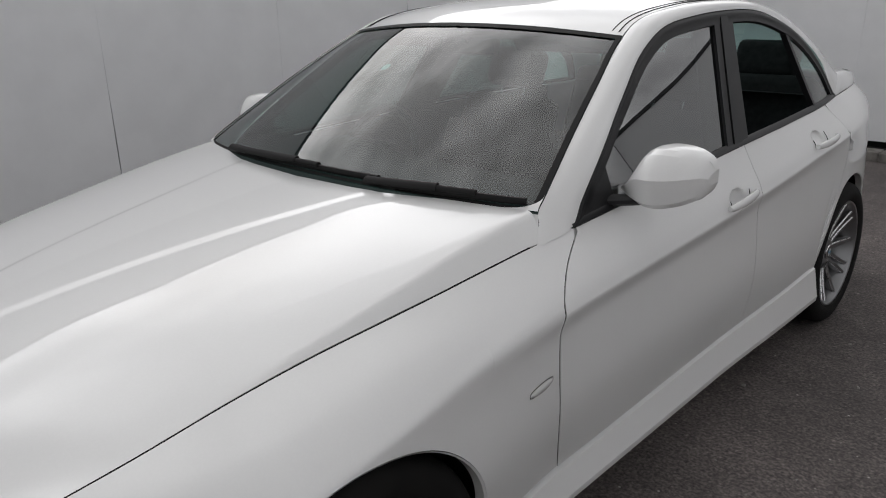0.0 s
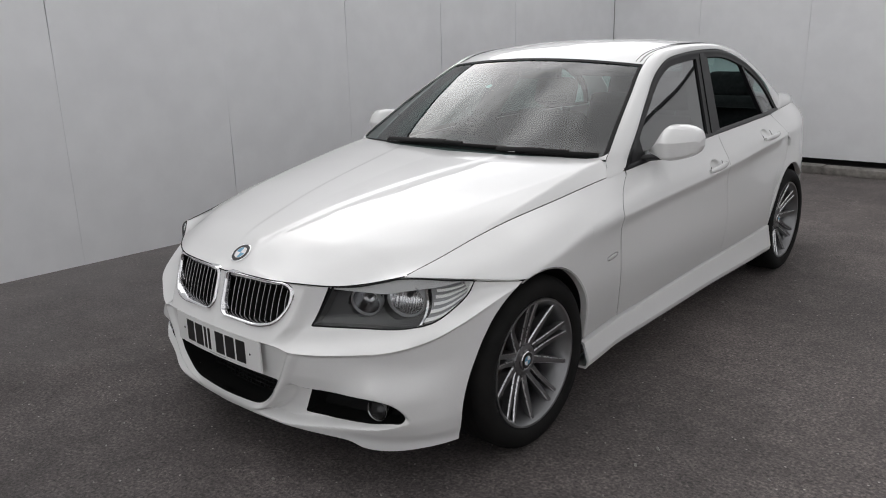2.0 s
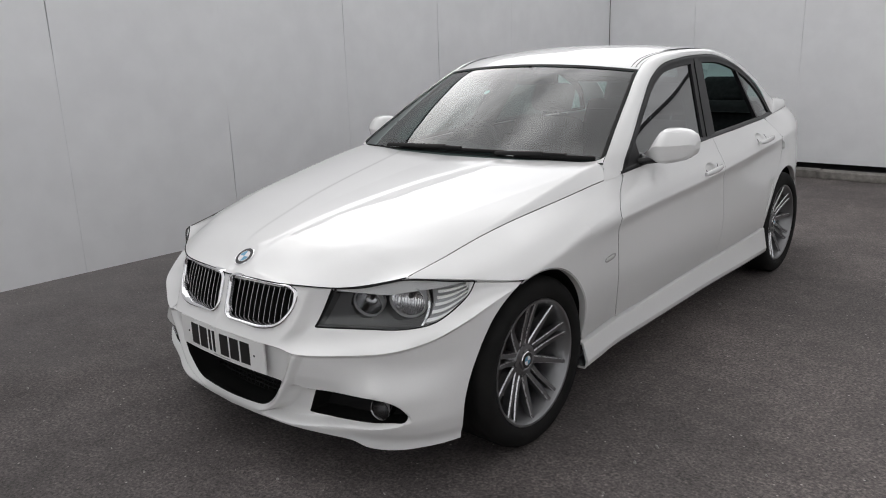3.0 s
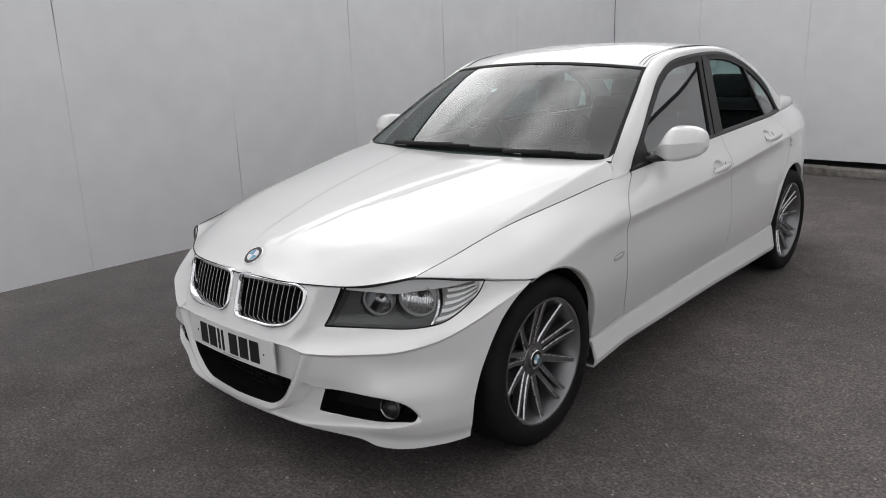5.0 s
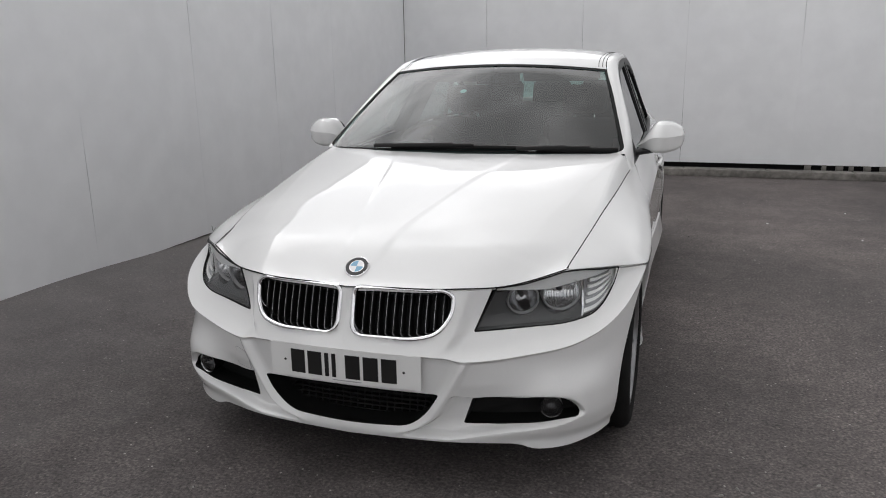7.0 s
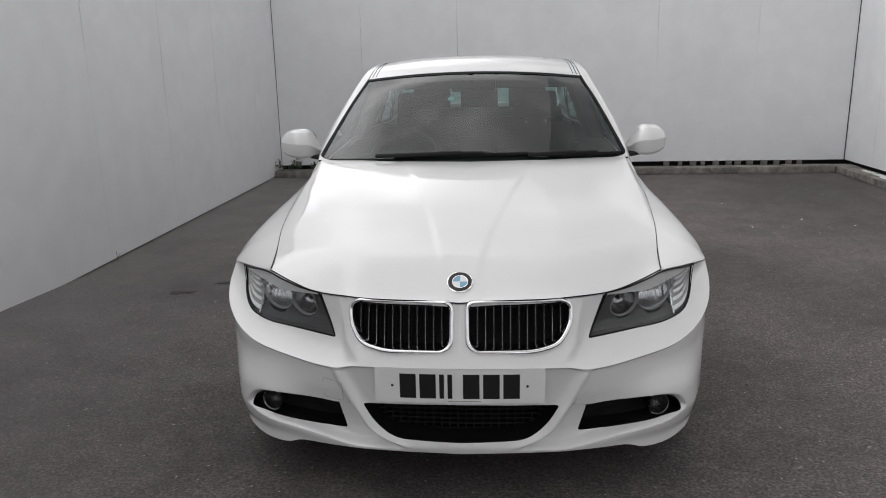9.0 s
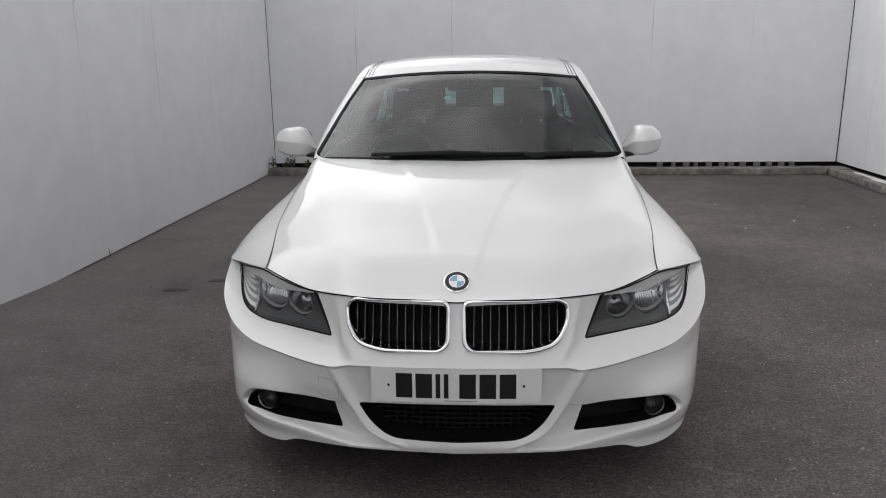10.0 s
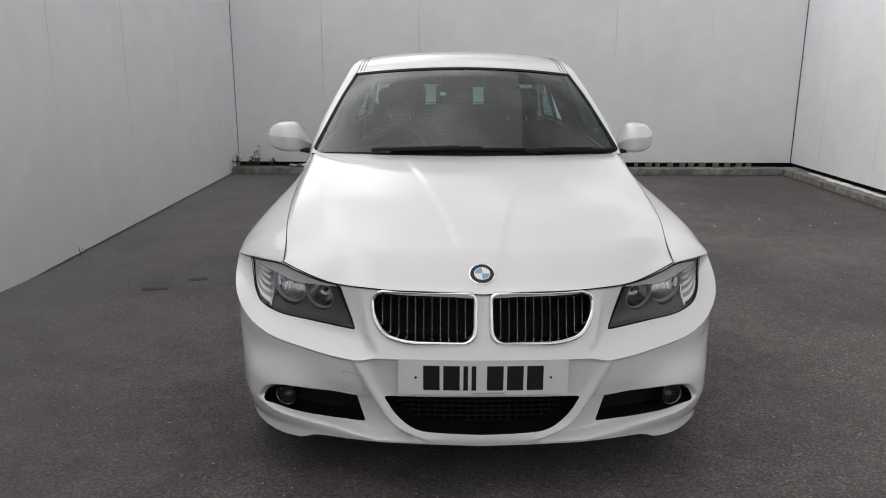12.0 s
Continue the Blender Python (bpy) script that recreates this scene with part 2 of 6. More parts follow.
wear(ASPHALT)
PANEL = shader("white_wall_panel", (0.62, 0.62, 0.63), 0.5)
grain(PANEL, ((0.785, 0.79, 0.800), (0.830, 0.835, 0.842)), 1.3, bump=0.03, bump_scale=25.0, rough=(0.45, 0.6), second=(5.0, 0.96))
JOINT = shader("panel_joint", (0.05, 0.05, 0.05), 0.9)
# near-black colour that holds the shade under the raised walls
GAP = shader("gap_shade", (0.010, 0.010, 0.010), 0.9, specular=0.1)
CONCRETE = shader("kerb_concrete", (0.24, 0.225, 0.205), 0.9)
grain(CONCRETE, ((0.16, 0.15, 0.135), (0.33, 0.31, 0.285)), 14.0, bump=0.4, bump_scale=90.0, second=(3.0, 0.6))
COPING = shader("dark_metal_coping", (0.035, 0.035, 0.037), 0.5)
LEAF = shader("weed_leaf", (0.05, 0.075, 0.035), 0.7)
RUBBISH = shader("pale_rubbish", (0.6, 0.6, 0.58), 0.7)
GRIT = shader("grit", (0.28, 0.27, 0.25), 0.9)


# ---- helpers for shapes ----
def smooth_curve(*knots):
    """A smooth curve through knots (t, v) or (t, x, y, z): returns f(t) for a number or an array of t."""
    k = np.array(knots, float)
    t, v = k[:, 0], k[:, 1:]
    h, d = np.diff(t)[:, None], np.diff(v, axis=0) / np.diff(t)[:, None]
    m = np.zeros_like(v)
    m[0], m[-1] = d[0], d[-1]
    if len(t) > 2:
        m[1:-1] = (d[:-1] * h[1:] + d[1:] * h[:-1]) / (h[:-1] + h[1:])
        lim = 3 * np.minimum(abs(d[:-1]), abs(d[1:]))
        m[1:-1] = np.where(d[:-1] * d[1:] <= 0, m[1:-1] * 0.15, np.clip(m[1:-1], -lim, lim))

    def f(s):
        s = np.asarray(s, float)
        c = np.clip(s, t[0], t[-1])
        i = np.clip(np.searchsorted(t, c, side="right") - 1, 0, len(t) - 2)
        hh = (t[i + 1] - t[i])[..., None]
        u = ((c - t[i])[..., None]) / hh
        out = v[i] * (1 + 2 * u) * (1 - u) ** 2 + v[i + 1] * u * u * (3 - 2 * u) + hh * (m[i] * u * (1 - u) ** 2 + m[i + 1] * u * u * (u - 1))
        return out[..., 0] if v.shape[1] == 1 else out

    return f


def step(a, b, x):
    u = np.clip((np.asarray(x, float) - a) / (b - a), 0, 1)
    return u * u * (3 - 2 * u)


def mesh_object(name, verts, faces, material, parent=None, label="", smooth=True, angle=38):
    me = bpy.data.meshes.new(name)
    me.from_pydata([tuple(map(float, p)) for p in verts], [], [tuple(map(int, f)) for f in faces])
    me.update()
    me.materials.append(material)
    if smooth:
        me.polygons.foreach_set("use_smooth", [True] * len(me.polygons))
        me.set_sharp_from_angle(angle=radians(angle))
    ob = new(name, me)
    if parent:
        ob.parent = parent
    if label:
        tagged(ob, label)
    return ob


def part(name, bm, material, parent=None, label="", angle=38):
    bmesh.ops.recalc_face_normals(bm, faces=bm.faces)
    me = bpy.data.meshes.new(name)
    bm.to_mesh(me)
    bm.free()
    me.materials.append(material)
    me.polygons.foreach_set("use_smooth", [True] * len(me.polygons))
    me.set_sharp_from_angle(angle=radians(angle))
    ob = new(name, me)
    if parent:
        ob.parent = parent
    if label:
        tagged(ob, label)
    return ob


def grid_faces(n, m, closed=False):
    f = []
    for i in range(n - 1):
        for j in range(m if closed else m - 1):
            k = (j + 1) % m
            f.append((i * m + j, (i + 1) * m + j, (i + 1) * m + k, i * m + k))
    return f


def grid_normals(p):
    du, dv = np.gradient(p, axis=0), np.gradient(p, axis=1)
    n = np.cross(du, dv)
    return n / np.maximum(np.linalg.norm(n, axis=-1, keepdims=True), 1e-9)


def sheet(name, p, material, parent=None, side=1, flange=0.012, outward=None, label="", angle=38):
    """A panel over a grid of points, with its rim folded inwards; side -1 mirrors it to the car's other flank."""
    p = np.array(p, float)
    n, m = p.shape[:2]
    nr = grid_normals(p)
    if outward is not None and (nr * np.asarray(outward, float)).sum() < 0:
        p = p[:, ::-1]
        nr = grid_normals(p)
    verts, faces = list(p.reshape(-1, 3)), grid_faces(n, m)
    if flange:
        rim = [(i, 0) for i in range(n)] + [(n - 1, j) for j in range(1, m)] + [(i, m - 1) for i in range(n - 2, -1, -1)] + [(0, j) for j in range(m - 2, 0, -1)]
        base, k = len(verts), len(rim)
        verts += [p[i, j] - nr[i, j] * flange * 0.15 + 0 for i, j in rim]
        verts += [p[i, j] - nr[i, j] * flange for i, j in rim]
        for a in range(k):
            b = (a + 1) % k
            (i0, j0), (i1, j1) = rim[a], rim[b]
            faces.append((i0 * m + j0, base + a, base + b, i1 * m + j1)[::-1])
            faces.append((base + a, base + k + a, base + k + b, base + b)[::-1])
    verts = np.array(verts)
    if side < 0:
        verts = verts * [-1, 1, 1]
        faces = [f[::-1] for f in faces]
    return mesh_object(name, verts, faces, material, parent, label, angle=angle)


def sweep(path, profile, closed=False, side=1, up=None):
    """Verts and faces of a profile (a, b) carried along a path; a runs along `up`, b across."""
    path = np.array(path, float)
    n = len(path)
    tan = np.roll(path, -1, 0) - np.roll(path, 1, 0) if closed else np.gradient(path, axis=0)
    tan /= np.maximum(np.linalg.norm(tan, axis=1, keepdims=True), 1e-9)
    ups = np.broadcast_to(np.asarray(up if up is not None else (0, 0, 1), float), path.shape)
    acr = np.cross(tan, ups)
    acr /= np.maximum(np.linalg.norm(acr, axis=1, keepdims=True), 1e-9)
    top = np.cross(acr, tan)
    prof = np.array(profile, float)
    k = len(prof)
    verts = (path[:, None] + prof[None, :, :1] * top[:, None] + prof[None, :, 1:] * acr[:, None]).reshape(-1, 3)
    faces = []
    for i in range(n if closed else n - 1):
        for j in range(k):
            a, b = (i + 1) % n, (j + 1) % k
            faces.append((i * k + j, i * k + b, a * k + b, a * k + j))
    if not closed:
        faces += [tuple(range(k))[::-1], tuple((n - 1) * k + j for j in range(k))]
    if side < 0:
        verts = verts * [-1, 1, 1]
        faces = [f[::-1] for f in faces]
    return verts, faces


def tube(name, path, radius, material, parent=None, closed=False, label="", sides=10, flat=1.0, up=None, side=1):
    prof = [(radius * flat * math.cos(a), radius * math.sin(a)) for a in np.linspace(0, 2 * math.pi, sides, endpoint=False)]
    v, f = sweep(path, prof, closed, side, up)
    return mesh_object(name, v, f, material, parent, label)


def lathe(name, profile, material, parent=None, label="", n=64, axis="x", centre=(0, 0, 0)):
    """A body of revolution; profile of (radius, along)."""
    prof = np.array(profile, float)
    ang = np.linspace(0, 2 * math.pi, n, endpoint=False)
    pts = np.zeros((len(prof), n, 3))
    for i, (r, a) in enumerate(prof):
        if axis == "x":
            pts[i] = np.stack([np.full(n, a), r * np.cos(ang), r * np.sin(ang)], 1)
        elif axis == "y":
            pts[i] = np.stack([r * np.cos(ang), np.full(n, a), r * np.sin(ang)], 1)
        else:
            pts[i] = np.stack([r * np.cos(ang), r * np.sin(ang), np.full(n, a)], 1)
    return mesh_object(name, (pts + np.array(centre)).reshape(-1, 3), grid_faces(len(prof), n, True), material, parent, label)


def box_bm(bm, lo, hi, bevel=0.0, segments=2, m=None):
    mid, size = [(a + b) / 2 for a, b in zip(lo, hi)], [b - a for a, b in zip(lo, hi)]
    r = bmesh.ops.create_cube(bm, size=1.0, matrix=(m or Matrix()) @ Matrix.Translation(mid) @ Matrix.Diagonal((*size, 1)))
    if bevel:
        ed = list({e for v in r["verts"] for e in v.link_edges})
        bmesh.ops.bevel(bm, geom=ed, offset=bevel, segments=segments, affect="EDGES", profile=0.6)
    return bm


def block(name, lo, hi, material, parent=None, bevel=0.0, segments=2, m=None, label=""):
    return part(name, box_bm(bmesh.new(), lo, hi, bevel, segments, m), material, parent, label)


def rounded(points, radius, n=5):
    """A closed outline in two dimensions with its corners rounded."""
    pts = [np.array(p, float) for p in points]
    out = []
    for i, p in enumerate(pts):
        r = radius[i] if isinstance(radius, (list, tuple)) else radius
        a, b = pts[i - 1] - p, pts[(i + 1) % len(pts)] - p
        la, lb = np.linalg.norm(a), np.linalg.norm(b)
        d = min(r, la * 0.48, lb * 0.48)
        s, e = p + a / la * d, p + b / lb * d
        for u in np.linspace(0, 1, n):
            out.append(s * (1 - u) ** 2 + 2 * p * u * (1 - u) + e * u * u)
    return np.array(out)


def cut(ob, cutters):
    """Cuts closed meshes out of a mesh, and throws the cutters away."""
    for c in cutters:
        mod = ob.modifiers.new("cut", "BOOLEAN")
        mod.operation, mod.solver, mod.object, mod.material_mode = "DIFFERENCE", "EXACT", c, "TRANSFER"
    me = bpy.data.meshes.new_from_object(ob.evaluated_get(bpy.context.evaluated_depsgraph_get()))
    ob.modifiers.clear()
    ob.data = me
    me.polygons.foreach_set("use_smooth", [True] * len(me.polygons))
    me.set_sharp_from_angle(angle=radians(32))
    for c in cutters:
        bpy.data.objects.remove(c)
    return ob


def prism(outline, y0, y1, grow=1.0):
    """A closed cutter: an outline in (x, z) carried from y0 to y1."""
    o = np.array(outline, float)
    k = len(o)
    c = o.mean(0)
    verts = [(x, y0, z) for x, z in o] + [(x, y1, z) for x, z in (o - c) * grow + c]
    faces = [tuple(range(k)), tuple(range(2 * k - 1, k - 1, -1))] + [(i, i + k, (i + 1) % k + k, (i + 1) % k) for i in range(k)]
    bm = bmesh.new()
    vs = [bm.verts.new(v) for v in verts]
    for f in faces:
        bm.faces.new([vs[i] for i in f])
    return part("cutter", bm, SEAL)


# ---- the yard: ground, three panelled walls, kerbs ----
LEFT, RIGHT, FAR, TOP = -2.72, 4.56, 6.90, 2.75

gx = np.concatenate([np.linspace(-60, -4, 12), np.linspace(-3.6, 5.2, 90), np.linspace(6, 60, 12)])
gy = np.concatenate([np.linspace(-60, -4, 12), np.linspace(-3.6, 7.2, 100), np.linspace(8, 60, 12)])


def ground_z(x, y):
    """The yard rises a little towards the near end of the left wall."""
    return 0.055 * step(-1.7, -2.75, x) * step(2.2, 0.6, y)


ground = mesh_object("ground", [(x, y, float(ground_z(x, y))) for x in gx for y in gy], grid_faces(len(gx), len(gy)), ASPHALT)
tagged(ground, "dark worn asphalt yard with stains and fine grit", "ground", kind="structure")


def wall(name, a, b, z0, label, seams, first, gape=0.0014):
    """A wall of tall panels from a to b (seen face), with narrow uneven joints; seams are distances along it."""
    a, b = Vector((*a, 0)), Vector((*b, 0))
    run = (b - a).length
    along = (b - a) / run
    back = Vector((-along.y, along.x, 0))
    bm = bmesh.new()
    m = Matrix((( along.x, back.x, 0, a.x), (along.y, back.y, 0, a.y), (0, 0, 1, 0), (0, 0, 0, 1)))
    box_bm(bm, (0, 0.012, z0), (run, 0.16, TOP), m=m)
    core = part(name, bm, JOINT)
    tagged(core, label, "wall", kind="structure")
    rng = random.Random(first)
    marks = [0.0] + [s for s in seams if 0.05 < s < run - 0.05] + [run]
    zs = np.linspace(z0, TOP, 15)
    gaps = []
    for s in marks:
        open_at, span = rng.uniform(0.4, 2.0), rng.uniform(0.25, 0.5)
        gaps.append([0.0005 + gape * math.exp(-((z - open_at) / span) ** 2) for z in zs])
    for i in range(len(marks) - 1):
        s0, s1 = marks[i], marks[i + 1]
        lean = rng.uniform(-0.0012, 0.0012)
        verts = []
        for z, g0, g1 in zip(zs, gaps[i], gaps[i + 1]):
            for s, d in ((s0 + g0, 0.012), (s0 + g0, lean), (s1 - g1, lean * 0.3), (s1 - g1, 0.012)):
                verts.append(tuple(a + along * s + back * d + Vector((0, 0, z))))
        k = len(zs)
        mesh_object("panel", verts, grid_faces(k, 4) + [(0, 1, 2, 3), tuple(4 * (k - 1) + j for j in (3, 2, 1, 0))], PANEL, core, smooth=False)
    bm = bmesh.new()
    box_bm(bm, (-0.05, -0.012, TOP), (run + 0.05, 0.18, TOP + 0.045), 0.006, m=m)
    part("coping", bm, COPING, core, "dark metal coping")
    return core


SKEW = 0.03  # the side wall stands a little askew
wall_left = wall("wall_left", (LEFT - 0.14, -21.0), (LEFT, FAR), 0.012, "tall white panelled wall with narrow dark joints", [21 - 0.07 + 1.21 * i for i in range(-17, 6)], 3, 0.0030)
wall_far = wall("wall_far", (LEFT, FAR), (RIGHT, FAR), 0.112, "white panelled wall above a concrete kerb", [1.14, 2.37, 3.61, 4.87, 6.09], 5)
wall_right = wall("wall_right", (RIGHT, FAR), (RIGHT - SKEW * (21 + FAR), -21.0), 0.112, "bright white panelled wall above a concrete kerb", [0.75 + 1.2 * i for i in range(0, 23)], 8)
# dark strip of sealant in the two corners
for name, x, wide in (("corner_seal_left", LEFT + 0.003, 0.0025), ("corner_seal_right", RIGHT - 0.008, 0.005)):
    tagged(block(name, (x - wide, FAR - 0.006, 0.112), (x + wide, FAR + 0.002, TOP), JOINT), "dark sealant strip in the corner of the walls", "sealant", kind="structure")

# footing under the raised walls, with the gap's shade put into its near-black colour
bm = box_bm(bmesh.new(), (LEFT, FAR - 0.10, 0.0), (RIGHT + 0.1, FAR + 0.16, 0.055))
tagged(part("footing_far", box_bm(bm, (LEFT, FAR + 0.035, 0.055), (RIGHT + 0.1, FAR + 0.155, 0.111)), GAP), "footing below the wall panels, coloured near-black as shade", "footing", kind="structure")
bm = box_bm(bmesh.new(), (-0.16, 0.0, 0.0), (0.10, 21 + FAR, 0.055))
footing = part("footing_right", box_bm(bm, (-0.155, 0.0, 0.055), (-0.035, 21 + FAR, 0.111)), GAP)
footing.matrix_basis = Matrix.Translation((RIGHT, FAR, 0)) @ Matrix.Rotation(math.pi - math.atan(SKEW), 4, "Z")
tagged(footing, "footing below the wall panels, coloured near-black as shade", "footing", kind="structure")
KZ = 0.082


def kerb(name, start, end, width, seed, label):
    """A row of kerb stones along a line; the seen edge runs from start to end, the stones lie to its left."""
    a, b = Vector((*start, 0)), Vector((*end, 0))
    run, along = (b - a).length, (b - a).normalized()
    m = Matrix(((along.x, -along.y, 0, a.x), (along.y, along.x, 0, a.y), (0, 0, 1, 0), (0, 0, 0, 1)))
    holder = block(name, (0.01, width * 0.06, 0.0), (run - 0.01, width * 0.94, KZ - 0.012), CONCRETE, m=m)
    tagged(holder, label, "kerb", kind="structure")
    rng = random.Random(seed)
    at = 0.0
    while at < run - 0.1:
        to = min(at + 0.914, run)
        lean = rng.uniform(-0.004, 0.004)
        bm = box_bm(bmesh.new(), (at + 0.004, lean, 0.0), (to - 0.004, width + lean, KZ + rng.uniform(-0.005, 0.005)), 0.012, 2, m)
        part("kerb_stone", bm, CONCRETE, holder)
        at = to
    return holder


kerb("kerb_far", (LEFT + 0.01, 6.50), (RIGHT - 0.27, 6.50), 0.20, 2, "weathered concrete kerb along the far wall")
kerb("kerb_right", (RIGHT - 0.255 - SKEW * (21 + FAR), -21.0), (RIGHT - 0.255, 6.70), -0.235, 4, "weathered concrete kerb along the side wall")


# ---- the car: a white four-door saloon; its nose points to -y, front axle at y = 0, rear axle at y = 2.76 ----
car = new("car")
tagged(car, "white four-door saloon with grey alloy wheels, parked on asphalt", "car")


def rows_at(zk, xk, z):
    """Smooth curve through knots that differ from sample to sample: zk, xk of shape (knots, samples)."""
    h = np.diff(zk, axis=0)
    d = np.diff(xk, axis=0) / h
    m = np.zeros_like(xk)
    m[0], m[-1] = d[0], d[-1]
    mid = (d[:-1] * h[1:] + d[1:] * h[:-1]) / (h[:-1] + h[1:])
    lim = 3 * np.minimum(abs(d[:-1]), abs(d[1:]))
    m[1:-1] = np.where(d[:-1] * d[1:] <= 0, 0, np.clip(mid, -lim, lim))
    out = np.zeros_like(z)
    zc = np.clip(z, zk[0], zk[-1])
    for i in range(len(zk) - 1):
        on = (zc >= zk[i]) & ((zc < zk[i + 1]) | (i == len(zk) - 2))
        u = (zc - zk[i]) / h[i]
        v = xk[i] * (1 + 2 * u) * (1 - u) ** 2 + xk[i + 1] * u * u * (3 - 2 * u) + h[i] * (m[i] * u * (1 - u) ** 2 + m[i + 1] * u * u * (u - 1))
        out = np.where(on, v, out)
    return out


# lines along the flank, over y
belt_z = smooth_curve((-0.46, 0.72), (-0.3, 0.753), (-0.15, 0.791), (0.0, 0.818), (0.15, 0.837), (0.3, 0.854), (0.45, 0.871), (0.6, 0.887), (0.75, 0.900), (1.2, 0.930), (1.61, 0.953), (2.2, 0.972), (2.87, 0.985), (3.3, 1.005), (3.7, 0.97))
belt_x = smooth_curve((-0.46, 0.652), (-0.3, 0.672), (-0.15, 0.695), (0.0, 0.711), (0.15, 0.725), (0.3, 0.737), (0.45, 0.746), (0.6, 0.755), (0.75, 0.764), (1.2, 0.772), (1.61, 0.769), (2.2, 0.748), (2.6, 0.715), (2.87, 0.675), (3.3, 0.625), (3.6, 0.51), (3.7, 0.45))
crease_z = smooth_curve((-0.46, 0.708), (-0.3, 0.695), (-0.139, 0.671), (0.0, 0.695), (0.3, 0.735), (0.6, 0.743), (1.1, 0.764), (1.55, 0.785), (1.95, 0.814), (2.38, 0.845), (3.2, 0.89), (3.7, 0.90))
crease_x = smooth_curve((-0.46, 0.662), (-0.3, 0.792), (-0.139, 0.884), (0.0, 0.889), (0.3, 0.869), (0.6, 0.851), (1.1, 0.844), (1.55, 0.842), (2.2, 0.834), (2.76, 0.812), (3.0, 0.780), (3.2, 0.738), (3.6, 0.60), (3.7, 0.55))
flank_x = smooth_curve((-0.46, 0.70), (-0.139, 0.890), (0.0, 0.894), (0.3, 0.874), (0.45, 0.856), (0.7, 0.839), (1.5, 0.836), (2.2, 0.842), (2.45, 0.845), (2.76, 0.838), (3.05, 0.80), (3.2, 0.76), (3.6, 0.63), (3.7, 0.58))
sill_x = smooth_curve((-0.46, 0.70), (0.0, 0.86), (0.4, 0.828), (0.7, 0.803), (1.5, 0.802), (2.2, 0.818), (2.76, 0.818), (3.2, 0.76), (3.6, 0.65), (3.7, 0.62))
tuck = smooth_curve((-0.46, 0.0), (0.1, 0.0), (0.5, 0.008), (0.9, 0.012), (2.3, 0.012), (2.9, 0.004), (3.7, 0.0))
round_top = smooth_curve((-0.46, 0.40), (-0.1, 0.30), (0.3, 0.33), (0.7, 0.42), (1.5, 0.46), (2.5, 0.44), (3.0, 0.36), (3.7, 0.33))
door_foot = smooth_curve((0.3, 0.292), (0.65, 0.294), (1.4, 0.318), (2.2, 0.352), (2.4, 0.362))


HANDLES = ((1.475, 0.800), (2.245, 0.872))


def flank(y, z):
    """Half width of the body's side at y, z."""
    y, z = np.broadcast_arrays(np.asarray(y, float), np.asarray(z, float))
    ys, zs = y.ravel(), z.ravel()
    cz, cx, bz, bx, k = crease_z(ys), crease_x(ys), belt_z(ys), belt_x(ys), tuck(ys)
    bz = np.maximum(bz, cz + 0.02)
    zk = np.stack([0 * ys + 0.16, 0 * ys + 0.30, 0 * ys + 0.53, cz - 0.055, cz, cz + 0.25 * (bz - cz), cz + 0.6 * (bz - cz), bz])
    xk = np.stack([sill_x(ys) - 0.03, sill_x(ys), flank_x(ys), 0.35 * flank_x(ys) + 0.65 * cx - k, cx, cx - (cx - bx) * round_top(ys) * 0.42, cx - (cx - bx) * (round_top(ys) + 0.12), bx])
    dish = 0.0
    for hy, hz in HANDLES:
        dish = dish + 0.020 * np.clip(1 - ((ys - hy - 0.070) / 0.052) ** 2 - ((zs - hz - 0.018) / 0.030) ** 2, 0, 1) ** 0.5
    # along the doors the crease is a sharp fold
    crisp = step(0.45, 0.75, ys) * (1 - step(2.7, 3.1, ys))
    folded = np.where(zs < cz, rows_at(zk[:5], xk[:5], zs), rows_at(zk[4:], xk[4:], zs))
    x = folded * crisp + rows_at(zk, xk, zs) * (1 - crisp)
    return (x - dish).reshape(y.shape)


def on_flank(y, z, inset=0.0):
    return np.stack([flank(y, z) - inset, y, z], -1)


ARCH_F, ARCH_R, ARCH = (-0.03, 0.318), (2.765, 0.318), 0.362


def arch_z(y, c):
    return c[1] + np.sqrt(np.maximum(ARCH**2 - (np.asarray(y, float) - c[0]) ** 2, 0))


def flank_panel(name, ys, foot, top, rear=None, pivot=None, rows=34, side=1, gap=0.002):
    """A body panel over given stations; `rear` slants its last stations to follow y = rear(z)."""
    ys = np.array(ys, float)
    v = np.linspace(0, 1, rows)
    y = np.repeat(ys[:, None], rows, 1)
    for _ in range(12):
        lo, hi = foot(y) + gap, top(y) - gap * 0.35
        z = lo + (hi - lo) * v
        if rear:
            y = ys[:, None] + (rear(z) - ys[-1]) * step(pivot, ys[-1], ys)[:, None]
    return sheet(name, on_flank(y, z), PAINT, car, side, 0.014, (1, 0, 0), angle=50)


gap_front = smooth_curve((0.28, 0.662), (0.45, 0.612), (0.6, 0.598), (0.75, 0.602), (0.82, 0.655), (0.89, 0.752))
gap_mid = smooth_curve((0.28, 1.735), (0.6, 1.735), (0.97, 1.70))
gap_rear = smooth_curve((0.30, 2.36), (0.42, 2.385), (0.55, 2.46), (0.70, 2.60), (0.80, 2.66), (0.98, 2.62))


def fender_foot(y):
    y = np.asarray(y, float)
    front = np.interp(y, [-0.454, -0.296, -0.139], [0.716, 0.697, 0.673])
    return np.where(y < -0.139, front, np.where(y < 0.3315, np.maximum(arch_z(y, ARCH_F), 0.302), 0.302))


